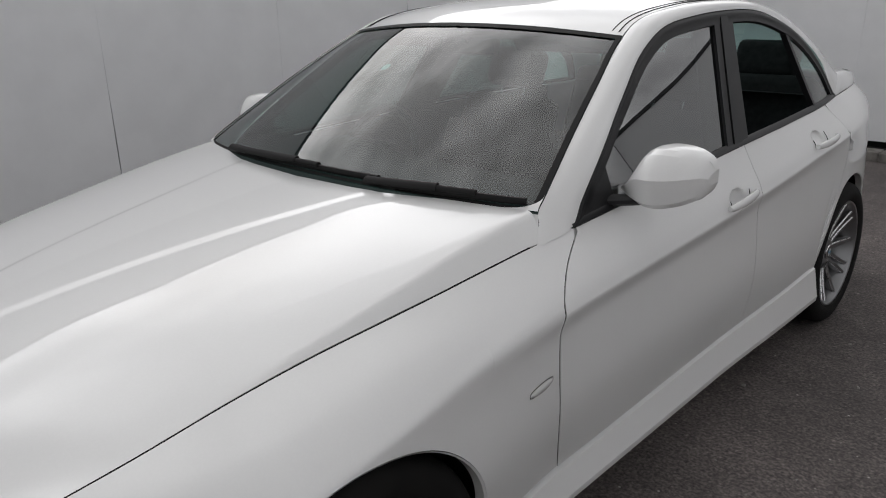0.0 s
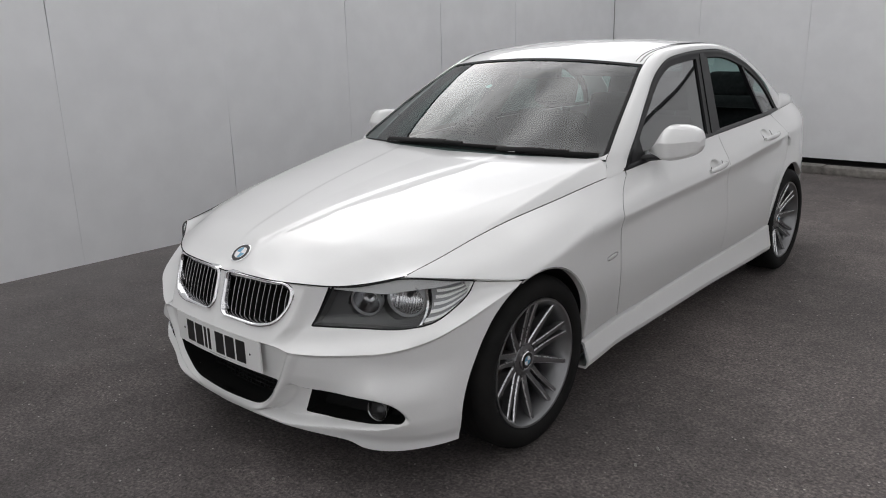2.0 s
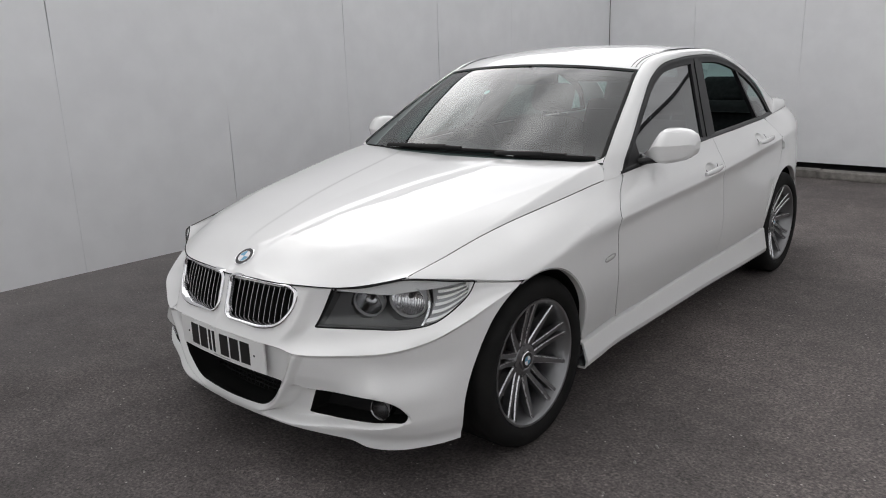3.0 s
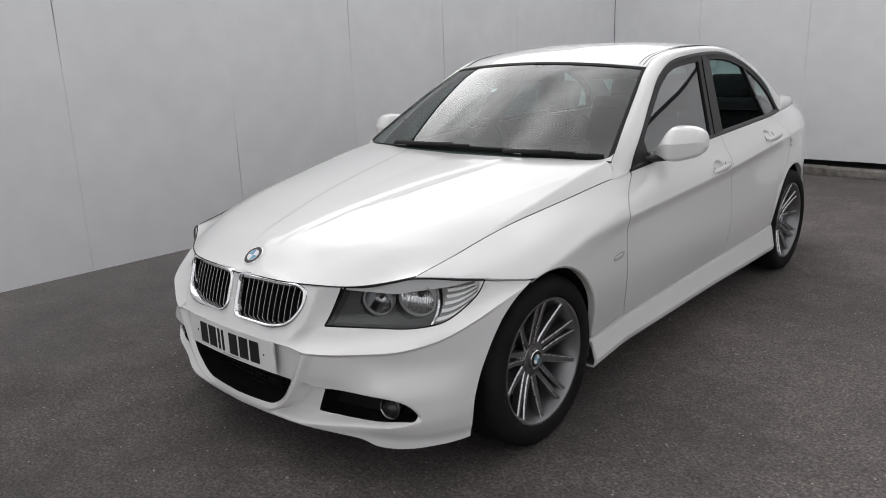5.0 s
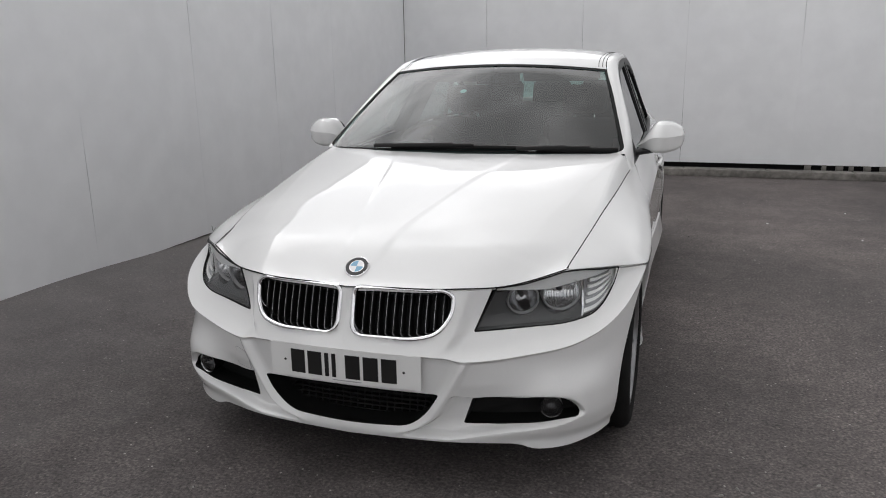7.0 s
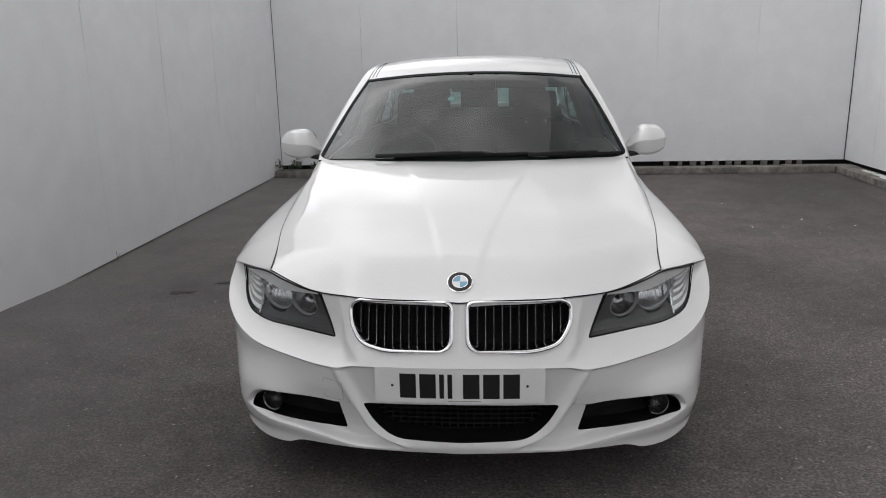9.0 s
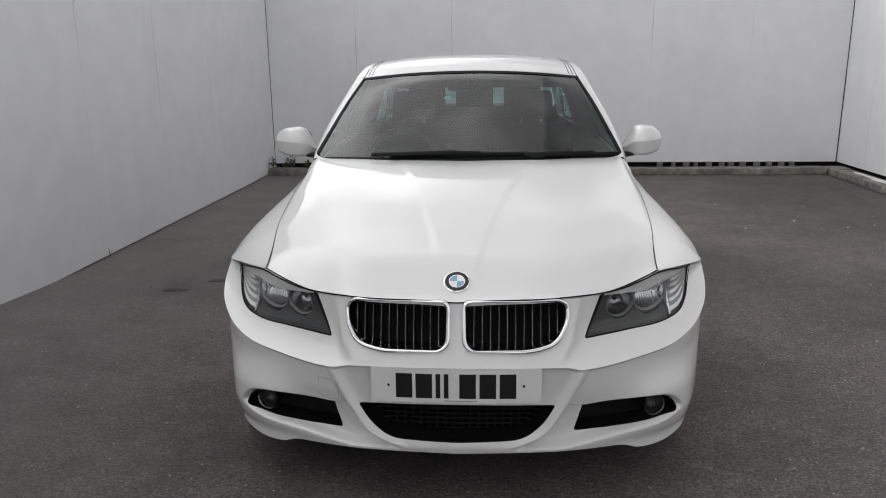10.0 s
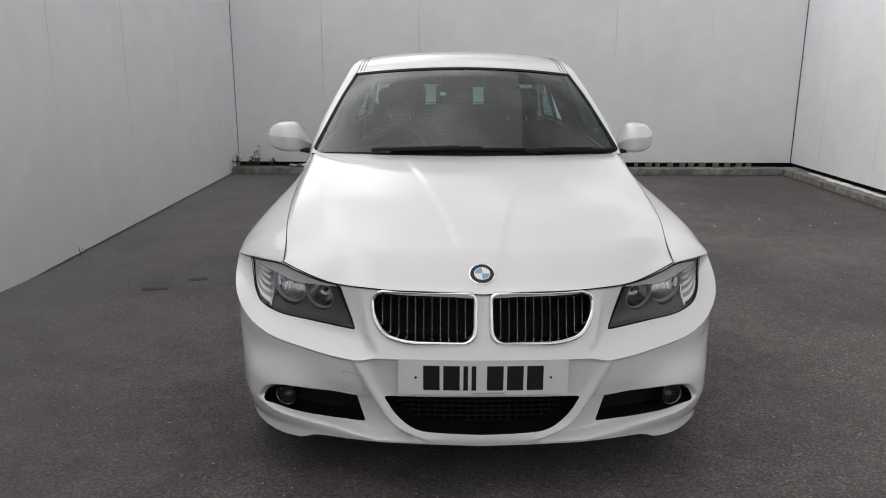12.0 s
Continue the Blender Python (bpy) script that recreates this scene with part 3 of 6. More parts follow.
def door_split(g0, g1, foot, name, side):
    u, v = np.linspace(0, 1, 110), np.concatenate([np.linspace(0, 1, 46), np.linspace(1, 2, 41)[1:]])
    y = np.full((110, 86), 1.2)
    z = np.full((110, 86), 0.6)
    for _ in range(25):
        y = (g0(z) + (0.0028 if name == "front_door" else 0.0014)) * (1 - u[:, None]) + (g1(z) - 0.0014) * u[:, None]
        lo, hi = foot(y) + 0.003, belt_z(y) - 0.002
        cz = np.clip(crease_z(y), lo + 0.002, hi - 0.01)
        z = np.where(v <= 1, lo + (cz - lo) * v, cz + (hi - cz) * (v - 1))
    return sheet(name, on_flank(y, z), PAINT, car, side, 0.014, (1, 0, 0), angle=50)


def quarter_foot(y):
    y = np.asarray(y, float)
    return np.where(abs(y - ARCH_R[0]) < ARCH * 0.998, arch_z(y, ARCH_R), 0.30)


theta = np.linspace(math.acos((-0.139 - ARCH_F[0]) / ARCH), 0.02, 30)
fender_ys = np.concatenate([np.linspace(-0.452, -0.15, 14), ARCH_F[0] + ARCH * np.cos(theta), [0.3316, 0.345], np.linspace(0.37, 0.60, 12)])
theta_r = np.linspace(math.pi - 0.05, 0.02, 40)
quarter_ys = np.concatenate([ARCH_R[0] + ARCH * np.cos(theta_r), [ARCH_R[0] + ARCH + 0.001, 3.15], np.linspace(3.18, 3.62, 14)])
for side in (1, -1):
    flank_panel("front_fender", fender_ys, fender_foot, belt_z, lambda z: gap_front(z) - 0.0028, 0.36, side=side)
    door_split(gap_front, gap_mid, door_foot, "front_door", side)
    door_split(gap_mid, gap_rear, lambda y: np.maximum(door_foot(y), np.where(abs(y - ARCH_R[0]) < ARCH, arch_z(y, ARCH_R) - 0.0, 0)), "rear_door", side)
    # rear quarter: from the rear door's edge round the arch to the tail
    t = np.linspace(0, 1, 90)
    ang_q = math.pi + 0.04 - (math.pi + 0.04) * np.clip(t / 0.80, 0, 1)
    in_y = np.where(t < 0.80, ARCH_R[0] + ARCH * np.cos(ang_q), ARCH_R[0] + ARCH + 0.493 * (t - 0.80) / 0.20)
    in_z = np.where(t < 0.80, ARCH_R[1] + ARCH * np.sin(ang_q), ARCH_R[1] - 0.01)
    gz = 0.305 + (0.965 - 0.305) * np.clip(t / 0.42, 0, 1)
    out_y = np.where(t < 0.42, gap_rear(gz) + 0.0014, np.where(t < 0.84, 2.624 + (3.62 - 2.624) * (t - 0.42) / 0.42, 3.62))
    out_z = np.where(t < 0.42, gz, np.where(t < 0.84, belt_z(out_y) - 0.002, 0.96 - 0.64 * (t - 0.84) / 0.16))
    v = np.linspace(0, 1, 40)
    y = in_y[:, None] * (1 - v) + out_y[:, None] * v
    z = in_z[:, None] * (1 - v) + out_z[:, None] * v
    sheet("rear_quarter", on_flank(y, z), PAINT, car, side, 0.014, (1, 0, 0), angle=50)
    # dark structure behind the panels, which closes the gaps
    ys, zs = np.linspace(0.34, 2.40, 50), np.linspace(0, 1, 14)
    zz = 0.29 + (belt_z(ys)[:, None] - 0.01 - 0.29) * zs
    sheet("inner_side", on_flank(np.repeat(ys[:, None], 14, 1), zz, 0.02), BLACK, car, side, 0, (1, 0, 0))
    ys = np.linspace(-0.22, 0.36, 30)
    zz = np.maximum(fender_foot(ys), 0.45)[:, None] + 0.02 + (belt_z(ys) - 0.005 - np.maximum(fender_foot(ys), 0.45) - 0.02)[:, None] * zs
    sheet("inner_fender", on_flank(np.repeat(ys[:, None], 14, 1), zz, 0.022), BLACK, car, side, 0, (1, 0, 0))
    # folded lips round the wheel openings
    for c, a0, a1 in ((ARCH_F, 2.72, 0.0), (ARCH_R, math.pi, 0.0)):
        th = np.linspace(a0 if c is ARCH_R else math.acos((-0.139 - c[0]) / ARCH), a1, 40)
        yy, zz = c[0] + ARCH * np.cos(th), c[1] + ARCH * np.sin(th)
        x = flank(yy, np.maximum(zz, 0.30))
        lip = np.stack([np.stack([x - d, yy - 0.004 * (d > 0.001) * np.cos(th), zz - 0.004 * (d > 0.001) * np.sin(th)], -1) for d in (0.0, 0.004, 0.03)], 1)
        sheet("arch_lip", lip, PAINT, car, side, 0, None)
        deep = np.stack([np.stack([x - d, c[0] + (ARCH + g) * np.cos(th), c[1] + (ARCH + g) * np.sin(th)], -1) for d, g in ((0.012, -0.004), (0.03, 0.02), (0.30, 0.02))], 1)
        sheet("wheel_arch_liner", deep, BLACK, car, side, 0, None)
    # side skirt
    ys = np.linspace(0.335, 2.40, 60)
    skirt = []
    for y in ys:
        f = float(door_foot(y)) - 0.002
        x0 = float(flank(y, f))
        lift = 0.026 * float(step(0.5, 2.6, y)) if y > 0.5 else 0.0
        skirt.append([(x0 - 0.012, y, f + 0.001), (x0 + 0.001, y, f - 0.005), (x0 + 0.007, y, f - 0.007), (x0 + 0.027, y, 0.222 + lift), (x0 + 0.030, y, 0.213 + lift), (x0 + 0.027, y, 0.192 + lift), (x0 + 0.016, y, 0.178 + lift), (x0 - 0.06, y, 0.174 + lift)])
    sheet("side_skirt", np.array(skirt), PAINT, car, side, 0.01, (1, 0, 0), angle=24)

# ---- nose: a plan curve carried up, with relief ----
plan = smooth_curve((0.0, 0.0, -0.762), (0.2, 0.2, -0.754), (0.38, 0.39, -0.724), (0.53, 0.56, -0.643), (0.66, 0.70, -0.56), (0.76, 0.783, -0.47), (0.84, 0.832, -0.385), (0.92, 0.862, -0.28), (1.0, 0.884, -0.139))
q_fine = np.linspace(0, 1, 400)
plan_x, plan_y = plan(q_fine)[:, 0], plan(q_fine)[:, 1]
nose_crease = smooth_curve((0.0, 0.494), (0.32, 0.492), (0.38, 0.480), (0.53, 0.490), (0.66, 0.512), (0.76, 0.545), (0.84, 0.585), (0.92, 0.625), (1.0, 0.665))
top_in = smooth_curve((0.0, 0.070), (0.3, 0.078), (0.45, 0.092), (0.6, 0.102), (0.75, 0.100), (0.82, 0.085), (0.9, 0.060), (1.0, 0.0))
ridge_x = smooth_curve((0.19, 0.12), (0.215, 0.17), (0.236, 0.22), (0.271, 0.272), (0.329, 0.315), (0.402, 0.357), (0.48, 0.394))
ledge_z = smooth_curve((0.34, 0.206), (0.40, 0.214), (0.50, 0.224), (0.60, 0.234), (0.68, 0.250), (0.74, 0.276), (0.80, 0.29))
brow_z = smooth_curve((0.30, 0.372), (0.42, 0.350), (0.60, 0.352), (0.68, 0.340), (0.72, 0.30), (0.76, 0.20), (0.80, 0.15))


def nose(q, z, out=0.0):
    """A point of the front end: q runs from the middle to the wheel opening."""
    q, z = np.broadcast_arrays(np.asarray(q, float), np.asarray(z, float))
    c = plan(q)
    t = plan(np.clip(q + 0.02, 0, 1)) - plan(np.clip(q - 0.02, 0, 1))
    n = np.stack([-t[..., 1], t[..., 0]], -1)
    n = n / np.linalg.norm(n, axis=-1, keepdims=True)
    n = np.where((n[..., 1:] > 0), -n, n)
    cz = nose_crease(q)
    x = c[..., 0]
    # above the crease: a shelf below the lamps, a steeper face round the grilles
    up = np.clip((z - cz) / (0.70 - cz + 0.001), 0, 1.15)
    brink = x - (0.404 + (z - 0.55) * np.where(z > 0.55, 0.42, 1.0))
    rec = top_in(q) * (1 - np.clip(1 - up, 0, 1) ** (1.6 + 3.4 * step(-0.05, 0.018, brink)))
    # below it: a sharp tuck, then a face that swells out to the brow over the side openings
    down = np.clip(cz - z, 0, 1)
    strong = 1 - step(0.78, 0.98, q)
    rec = rec + strong * (0.013 * step(0.0, 0.014, down) + 0.006 * step(0.02, 0.12, down))
    rec = rec - 0.034 * step(0.47, 0.335, z) * (0.35 + 0.65 * step(0.19, 0.28, z)) * step(0.44, 0.62, q) * (1 - step(0.68, 0.90, q))
    # the framed middle, its slanting edge, and the pocket beside it above the lower lip
    beyond = x - ridge_x(z)
    low = step(0.0, 0.016, down) * step(0.205, 0.265, z)
    rec = rec + low * (0.010 * step(-0.004, -0.045, beyond) - 0.012 * step(-0.03, 0.0, beyond) * (1 - step(0.0, 0.03, beyond)))
    bz = brow_z(x)
    pocket = step(0.0, 0.018, bz - z) * step(0.0, 0.022, z - ledge_z(x)) * step(0.004, 0.050, beyond) * (1 - step(0.68, 0.77, x))
    rec = rec + 0.036 * pocket + 0.010 * step(0.40, 0.34, z) * step(0.205, 0.265, z) * step(0.0, 0.04, beyond) * (1 - step(0.45, 0.58, x))
    # lower lip and corner
    rec = rec + 0.010 * step(0.225, 0.180, z)
    rec = rec + step(0.30, 0.17, z) * 0.022 * step(0.74, 0.95, q)
    xy = c - n * (rec - out)[..., None]
    return np.stack([xy[..., 0], xy[..., 1], z], -1)


def q_of_x(x):
    return np.interp(x, plan_x, q_fine)


def q_of_y(y):
    return np.interp(y, plan_y, q_fine)


def nose_at(x, z, out=0.0):
    """The point of the front end that lies at width x, on either side."""
    s, ax = np.where(np.asarray(x) < 0, -1.0, 1.0), abs(np.asarray(x, float))
    q = q_of_x(ax)
    for _ in range(10):
        q = np.clip(q + (ax - nose(q, z, out)[..., 0]) * 1.0, 0, 1)
    p = nose(q, z, out)
    return np.stack([p[..., 0] * s, p[..., 1], p[..., 2]], -1)


# front bumper: the whole front end below the bonnet, with its openings cut through
nose_top = smooth_curve((0.0, 0.678), (0.10, 0.684), (0.33, 0.686), (0.45, 0.682), (0.56, 0.690), (0.68, 0.712), (0.80, 0.706), (0.88, 0.697), (0.94, 0.684), (1.0, 0.671))
nose_low = smooth_curve((0.0, 0.195), (0.17, 0.199), (0.35, 0.199), (0.46, 0.188), (0.530, 0.176), (0.560, 0.162), (0.61, 0.158), (0.66, 0.160), (0.72, 0.166), (0.85, 0.172), (1.0, 0.188))
arch_front = smooth_curve((0.165, -0.392), (0.286, -0.389), (0.375, -0.369), (0.448, -0.340), (0.521, -0.305), (0.587, -0.260), (0.635, -0.203), (0.671, -0.139))
NQ, NZ = 210, 124
v_low, v_top = np.linspace(0, 1, 84), np.linspace(0, 1, 41)[1:]


def rows_of(q):
    """Heights of the bumper's rows: they run along its crease and crowd towards it."""
    lo, cz, hi = nose_low(q), nose_crease(q), nose_top(q) - 0.003
    cz = np.minimum(cz, hi - 0.012)
    w = np.concatenate([1 - (1 - v_low) ** 1.15, v_top**1.35 + 1])
    return np.where(w <= 1, lo + (cz - lo) * w, cz + (hi - cz) * (w - 1))


grid, inner = np.zeros((NQ, NZ, 3)), np.zeros((NQ, NZ, 3))
for i, u in enumerate(np.linspace(0, 1, NQ)):
    qq = np.full(NZ, u)
    for _ in range(6):
        z = rows_of(qq)
        q_end = q_of_y(arch_front(z))
        qq = u * q_end
    grid[i] = nose(qq, z)
    inner[i] = nose(qq, z, -0.03)
full = np.concatenate([grid[:0:-1] * [-1, 1, 1], grid])
back = np.concatenate([inner[:0:-1] * [-1, 1, 1], inner])
nr = grid_normals(full)
if (nr[:, :, 1]).sum() > 0:
    full, back = full[:, ::-1], back[:, ::-1]
n_a, n_b = full.shape[:2]
verts = np.concatenate([full.reshape(-1, 3), back.reshape(-1, 3)])
off = n_a * n_b
faces = grid_faces(n_a, n_b) + [tuple(off + i for i in f[::-1]) for f in grid_faces(n_a, n_b)]
rim = [i * n_b for i in range(n_a)] + [(n_a - 1) * n_b + j for j in range(1, n_b)] + [i * n_b + n_b - 1 for i in range(n_a - 2, -1, -1)] + [j for j in range(n_b - 2, 0, -1)]
for i in range(len(rim)):
    a, b = rim[i], rim[(i + 1) % len(rim)]
    faces.append((b, a, a + off, b + off)[::-1])
bumper = mesh_object("front_bumper", verts, faces, PAINT, car)
bm = bmesh.new()
bm.from_mesh(bumper.data)
bmesh.ops.recalc_face_normals(bm, faces=bm.faces)
bm.to_mesh(bumper.data)
bm.free()

KIDNEY = rounded([(0.018, 0.685), (0.020, 0.541), (0.235, 0.533), (0.312, 0.556), (0.345, 0.615), (0.344, 0.668), (0.314, 0.686)], [0.030, 0.040, 0.06, 0.06, 0.06, 0.035, 0.035], 8)
INTAKE = rounded([(-0.306, 0.358), (-0.268, 0.293), (-0.208, 0.243), (0.0, 0.232), (0.208, 0.243), (0.268, 0.293), (0.306, 0.358), (0.0, 0.362)], [0.008, 0.05, 0.05, 0.3, 0.05, 0.05, 0.008, 0.3], 6)
SIDE_INTAKE = rounded([(0.398, 0.334), (0.53, 0.331), (0.645, 0.336), (0.702, 0.314), (0.726, 0.270), (0.60, 0.248), (0.45, 0.240), (0.370, 0.247)], [0.008, 0.1, 0.06, 0.05, 0.02, 0.08, 0.08, 0.008], 6)
HEADLIGHT = rounded([(0.397, 0.548), (0.55, 0.549), (0.69, 0.557), (0.757, 0.583), (0.786, 0.640), (0.799, 0.74), (0.60, 0.74), (0.455, 0.70)], [0.01, 0.1, 0.06, 0.06, 0.05, 0.01, 0.01, 0.01], 6)
cutters = [prism(INTAKE, -1.2, -0.55)]
for s in (1, -1):
    sc = np.array([s, 1.0])
    cutters += [prism(KIDNEY * sc, -1.2, -0.5), prism(SIDE_INTAKE * sc, -1.2, -0.35), prism(HEADLIGHT * sc, -1.2, -0.20)]
cut(bumper, cutters)

# ---- bonnet ----
bonnet_front = smooth_curve((0.0, -0.694), (0.1, -0.690), (0.33, -0.658), (0.40, -0.625), (0.455, -0.594), (0.50, -0.564), (0.54, -0.533), (0.60, -0.490), (0.654, -0.452))
bonnet_rear = smooth_curve((0.0, 0.500), (0.3, 0.520), (0.6, 0.612), (0.72, 0.640), (0.76, 0.636))
front_z = smooth_curve((0.0, 0.680), (0.1, 0.686), (0.33, 0.688), (0.455, 0.684), (0.53, 0.690), (0.60, 0.705), (0.654, 0.720))
mid_z = smooth_curve((-0.694, 0.680), (-0.66, 0.716), (-0.617, 0.742), (-0.5, 0.786), (-0.3, 0.838), (0.0, 0.893), (0.3, 0.934), (0.52, 0.957), (0.66, 0.962))
bulge_x = smooth_curve((-0.70, 0.045), (-0.55, 0.065), (-0.40, 0.088), (-0.20, 0.130), (0.0, 0.172), (0.20, 0.216), (0.40, 0.268), (0.6, 0.325))

outer_fold = smooth_curve((-0.62, 0.445), (-0.53, 0.470), (-0.4, 0.503), (-0.2, 0.542), (0.0, 0.587), (0.20, 0.632), (0.40, 0.674), (0.66, 0.705))
bonnet_facet = smooth_curve((-0.2, 0.0), (0.0, 0.008), (0.3, 0.030), (0.66, 0.052))


def bonnet(x, y):
    """Height of the bonnet."""
    x = abs(np.asarray(x, float))
    xs, zs = belt_x(np.maximum(y, -0.452)), belt_z(np.maximum(y, -0.452))
    t = np.clip(x / xs, 0, 1)
    facet = bonnet_facet(y)
    fx = xs - 0.012 - 0.030 * step(-0.15, 0.55, y)
    arc = mid_z(y) + (zs + facet - mid_z(y)) * (0.45 * t**2 + 0.55 * t**4) - facet * np.clip((x - fx) / (xs - fx), 0, 1) ** 1.1
    rise = (0.0036 * (1 - step(-0.013, 0.016, x - bulge_x(y))) - 0.0015) * (1 - 0.55 * step(0.1, 0.55, y))
    arc = arc + rise * step(-0.69, -0.5, y) * (1 - t**6)
    fold = outer_fold(y)
    outer = 0.010 * np.where(x < fold, x / fold, np.clip((xs - x) / np.maximum(xs - fold, 0.01), 0, 1)) * step(-0.50, -0.05, y)
    # the leading edge falls to the grille and lamps
    ahead = np.clip((y - bonnet_front(x)) / 0.20, 0, 1)
    return front_z(np.minimum(x, 0.654)) + (arc + outer - front_z(np.minimum(x, 0.654))) * (1 - (1 - ahead) ** 2.2)


nb_x, nb_y = 201, 90
grid = np.zeros((nb_x, nb_y, 3))
for i, u in enumerate(np.linspace(-1, 1, nb_x)):
    for j, v in enumerate(np.linspace(0, 1, nb_y)):
        x = u * 0.65
        for _ in range(8):
            y = float(bonnet_front(abs(x))) + 0.002 + (float(bonnet_rear(abs(x))) - float(bonnet_front(abs(x)))) * v
            x = u * (float(belt_x(max(y, -0.452))) - 0.0016)
        grid[i, j] = (x, y, float(bonnet(x, y)))
sheet("bonnet", grid, PAINT, car, 1, 0.016, (0, 0, 1), angle=50)
joint_x = np.linspace(-0.652, 0.652, 90)
tube("bonnet_joint", np.stack([joint_x, bonnet_front(abs(joint_x)) - 0.001, front_z(abs(joint_x)) - 0.0005], -1), 0.0022, SEAL, car, sides=6)
for side in (1, -1):
    ys = np.linspace(-0.445, 0.615, 60)
    tube("bonnet_joint", np.stack([belt_x(ys) - 0.0009, ys, belt_z(ys) - 0.0012], -1), 0.0016, SEAL, car, side=side, sides=6)
low = grid[2:-2, 1:-1].copy()
low[..., 2] -= 0.03
sheet("engine_bay_cover", low, BLACK, car, 1, 0, (0, 0, 1))

# ---- windscreen, roof and pillars ----
# edge of windscreen, roof and rear window on one flank, and the outline of the side windows below it
edge_a = smooth_curve((-0.10, 0.748, 0.595, 0.884), (-0.05, 0.740, 0.640, 0.920), (0.0, 0.729, 0.652, 0.950), (0.06, 0.718, 0.70, 0.985), (0.15, 0.683, 0.83, 1.070), (0.28, 0.628, 1.04, 1.198), (0.40, 0.573, 1.245, 1.310), (0.44, 0.562, 1.32, 1.343), (0.55, 0.556, 1.60, 1.388), (0.65, 0.553, 1.90, 1.398), (0.75, 0.543, 2.20, 1.385), (0.83, 0.536, 2.46, 1.345), (0.92, 0.566, 2.78, 1.228), (1.0, 0.612, 3.05, 1.072))
edge_b = smooth_curve((-0.10, 0.756, 0.60, 0.872), (-0.05, 0.764, 0.645, 0.889), (0.0, 0.766, 0.728, 0.897), (0.06, 0.754, 0.79, 0.955), (0.15, 0.727, 0.910, 1.047), (0.28, 0.679, 1.08, 1.168), (0.40, 0.630, 1.275, 1.286), (0.44, 0.618, 1.36, 1.320), (0.55, 0.604, 1.62, 1.358), (0.65, 0.602, 1.92, 1.369), (0.75, 0.600, 2.20, 1.346), (0.83, 0.608, 2.48, 1.274), (0.92, 0.640, 2.74, 1.138), (1.0, 0.668, 2.865, 0.985))
ts = np.linspace(-0.10, 1, 100)
A, B = edge_a(ts), edge_b(ts)
for side in (1, -1):
    outw = np.array([0.75, 0, 0.66])
    w = np.linspace(0, 1, 9)
    strip = A[:, None] * (1 - w)[None, :, None] + B[:, None] * w[None, :, None]
    strip = strip + outw * (0.014 * (4 * w * (1 - w)) ** 0.8)[None, :, None] * (0.15 + 0.85 * step(-0.05, 0.2, ts))[:, None, None]
    sheet("pillar_and_roof_rail", strip, PAINT, car, side, 0.0, (0.7, 0, 0.7), angle=50)
    # rear flank between quarter window and boot
    yl = np.linspace(B[-1, 1], 3.62, 20)
    lower = np.stack([belt_x(yl), yl, belt_z(yl)], -1)
    lower[0] = B[-1]
    yu = np.linspace(0, 1, 20)
    upper = np.stack([A[-1, 0] - 0.150 * yu**2.2, A[-1, 1] + (3.64 - A[-1, 1]) * yu, A[-1, 2] - 0.036 * yu], -1)
    swell = (outw * (0.014 * (4 * w * (1 - w)) ** 0.8)[:, None])[None] * (1 - yu)[:, None, None] + (np.array([0.5, 0, 0.8]) * (0.014 * 4 * w * (1 - w))[:, None])[None] * yu[:, None, None]
    blend = upper[:, None] * (1 - w)[None, :, None] + lower[:, None] * w[None, :, None] + swell
    sheet("rear_shoulder", blend, PAINT, car, side, 0.0, (0.7, 0, 0.7), angle=50)

# windscreen pane
scr = np.linspace(0.0, 0.40, 40)
E0 = edge_a(scr)
rows = []
for k, e in zip(np.linspace(0, 1, 40), E0):
    u = np.linspace(-1, 1, 41)
    fwd = 0.125 * (1 - k) + 0.07 * k
    rise = 0.012 + 0.022 * k
    rows.append(np.stack([u * e[0], e[1] - fwd * (1 - abs(u) ** 2.2), e[2] + rise * (1 - u**2)], -1))
screen = np.array(rows)
pane = sheet("windscreen", screen * 1.0, GLASS, car, 1, 0.0, (0, -1, 1))
pane.visible_shadow = False
# black ceramic border, a little above the pane
near_l, near_r = screen[:, 0] * 0.55 + screen[:, 1] * 0.45, screen[:, -1] * 0.55 + screen[:, -2] * 0.45
for name, strip in (("screen_border_top", screen[-2:]), ("screen_border_low", screen[:2]), ("screen_border_side", np.stack([screen[:, 0], near_l], 1)), ("screen_border_side", np.stack([near_r, screen[:, -1]], 1))):
    sheet(name, strip + np.array([0, -0.002, 0.003]), SEAL, car, 1, 0.0, (0, -1, 1))

for side in (1, -1):
    # painted foot of the pillar, between the bonnet's rear corner and the foot of the screen
    foot_g = []
    for k in np.linspace(0, 1, 12):
        x, u = 0.615 + 0.138 * k, 0.845 + 0.155 * k
        y = float(bonnet_rear(x)) - 0.012
        a = np.array([x, y, float(bonnet(x, y)) - 0.004])
        b = np.array([u * E0[0][0], E0[0][1] - 0.125 * (1 - u**2.2), E0[0][2] + 0.012 * (1 - u**2) - 0.004])
        foot_g.append([a * (1 - w) + b * w for w in np.linspace(0, 1, 8)])
    sheet("pillar_foot", np.array(foot_g), PAINT, car, side, 0.0, (0, 0, 1))

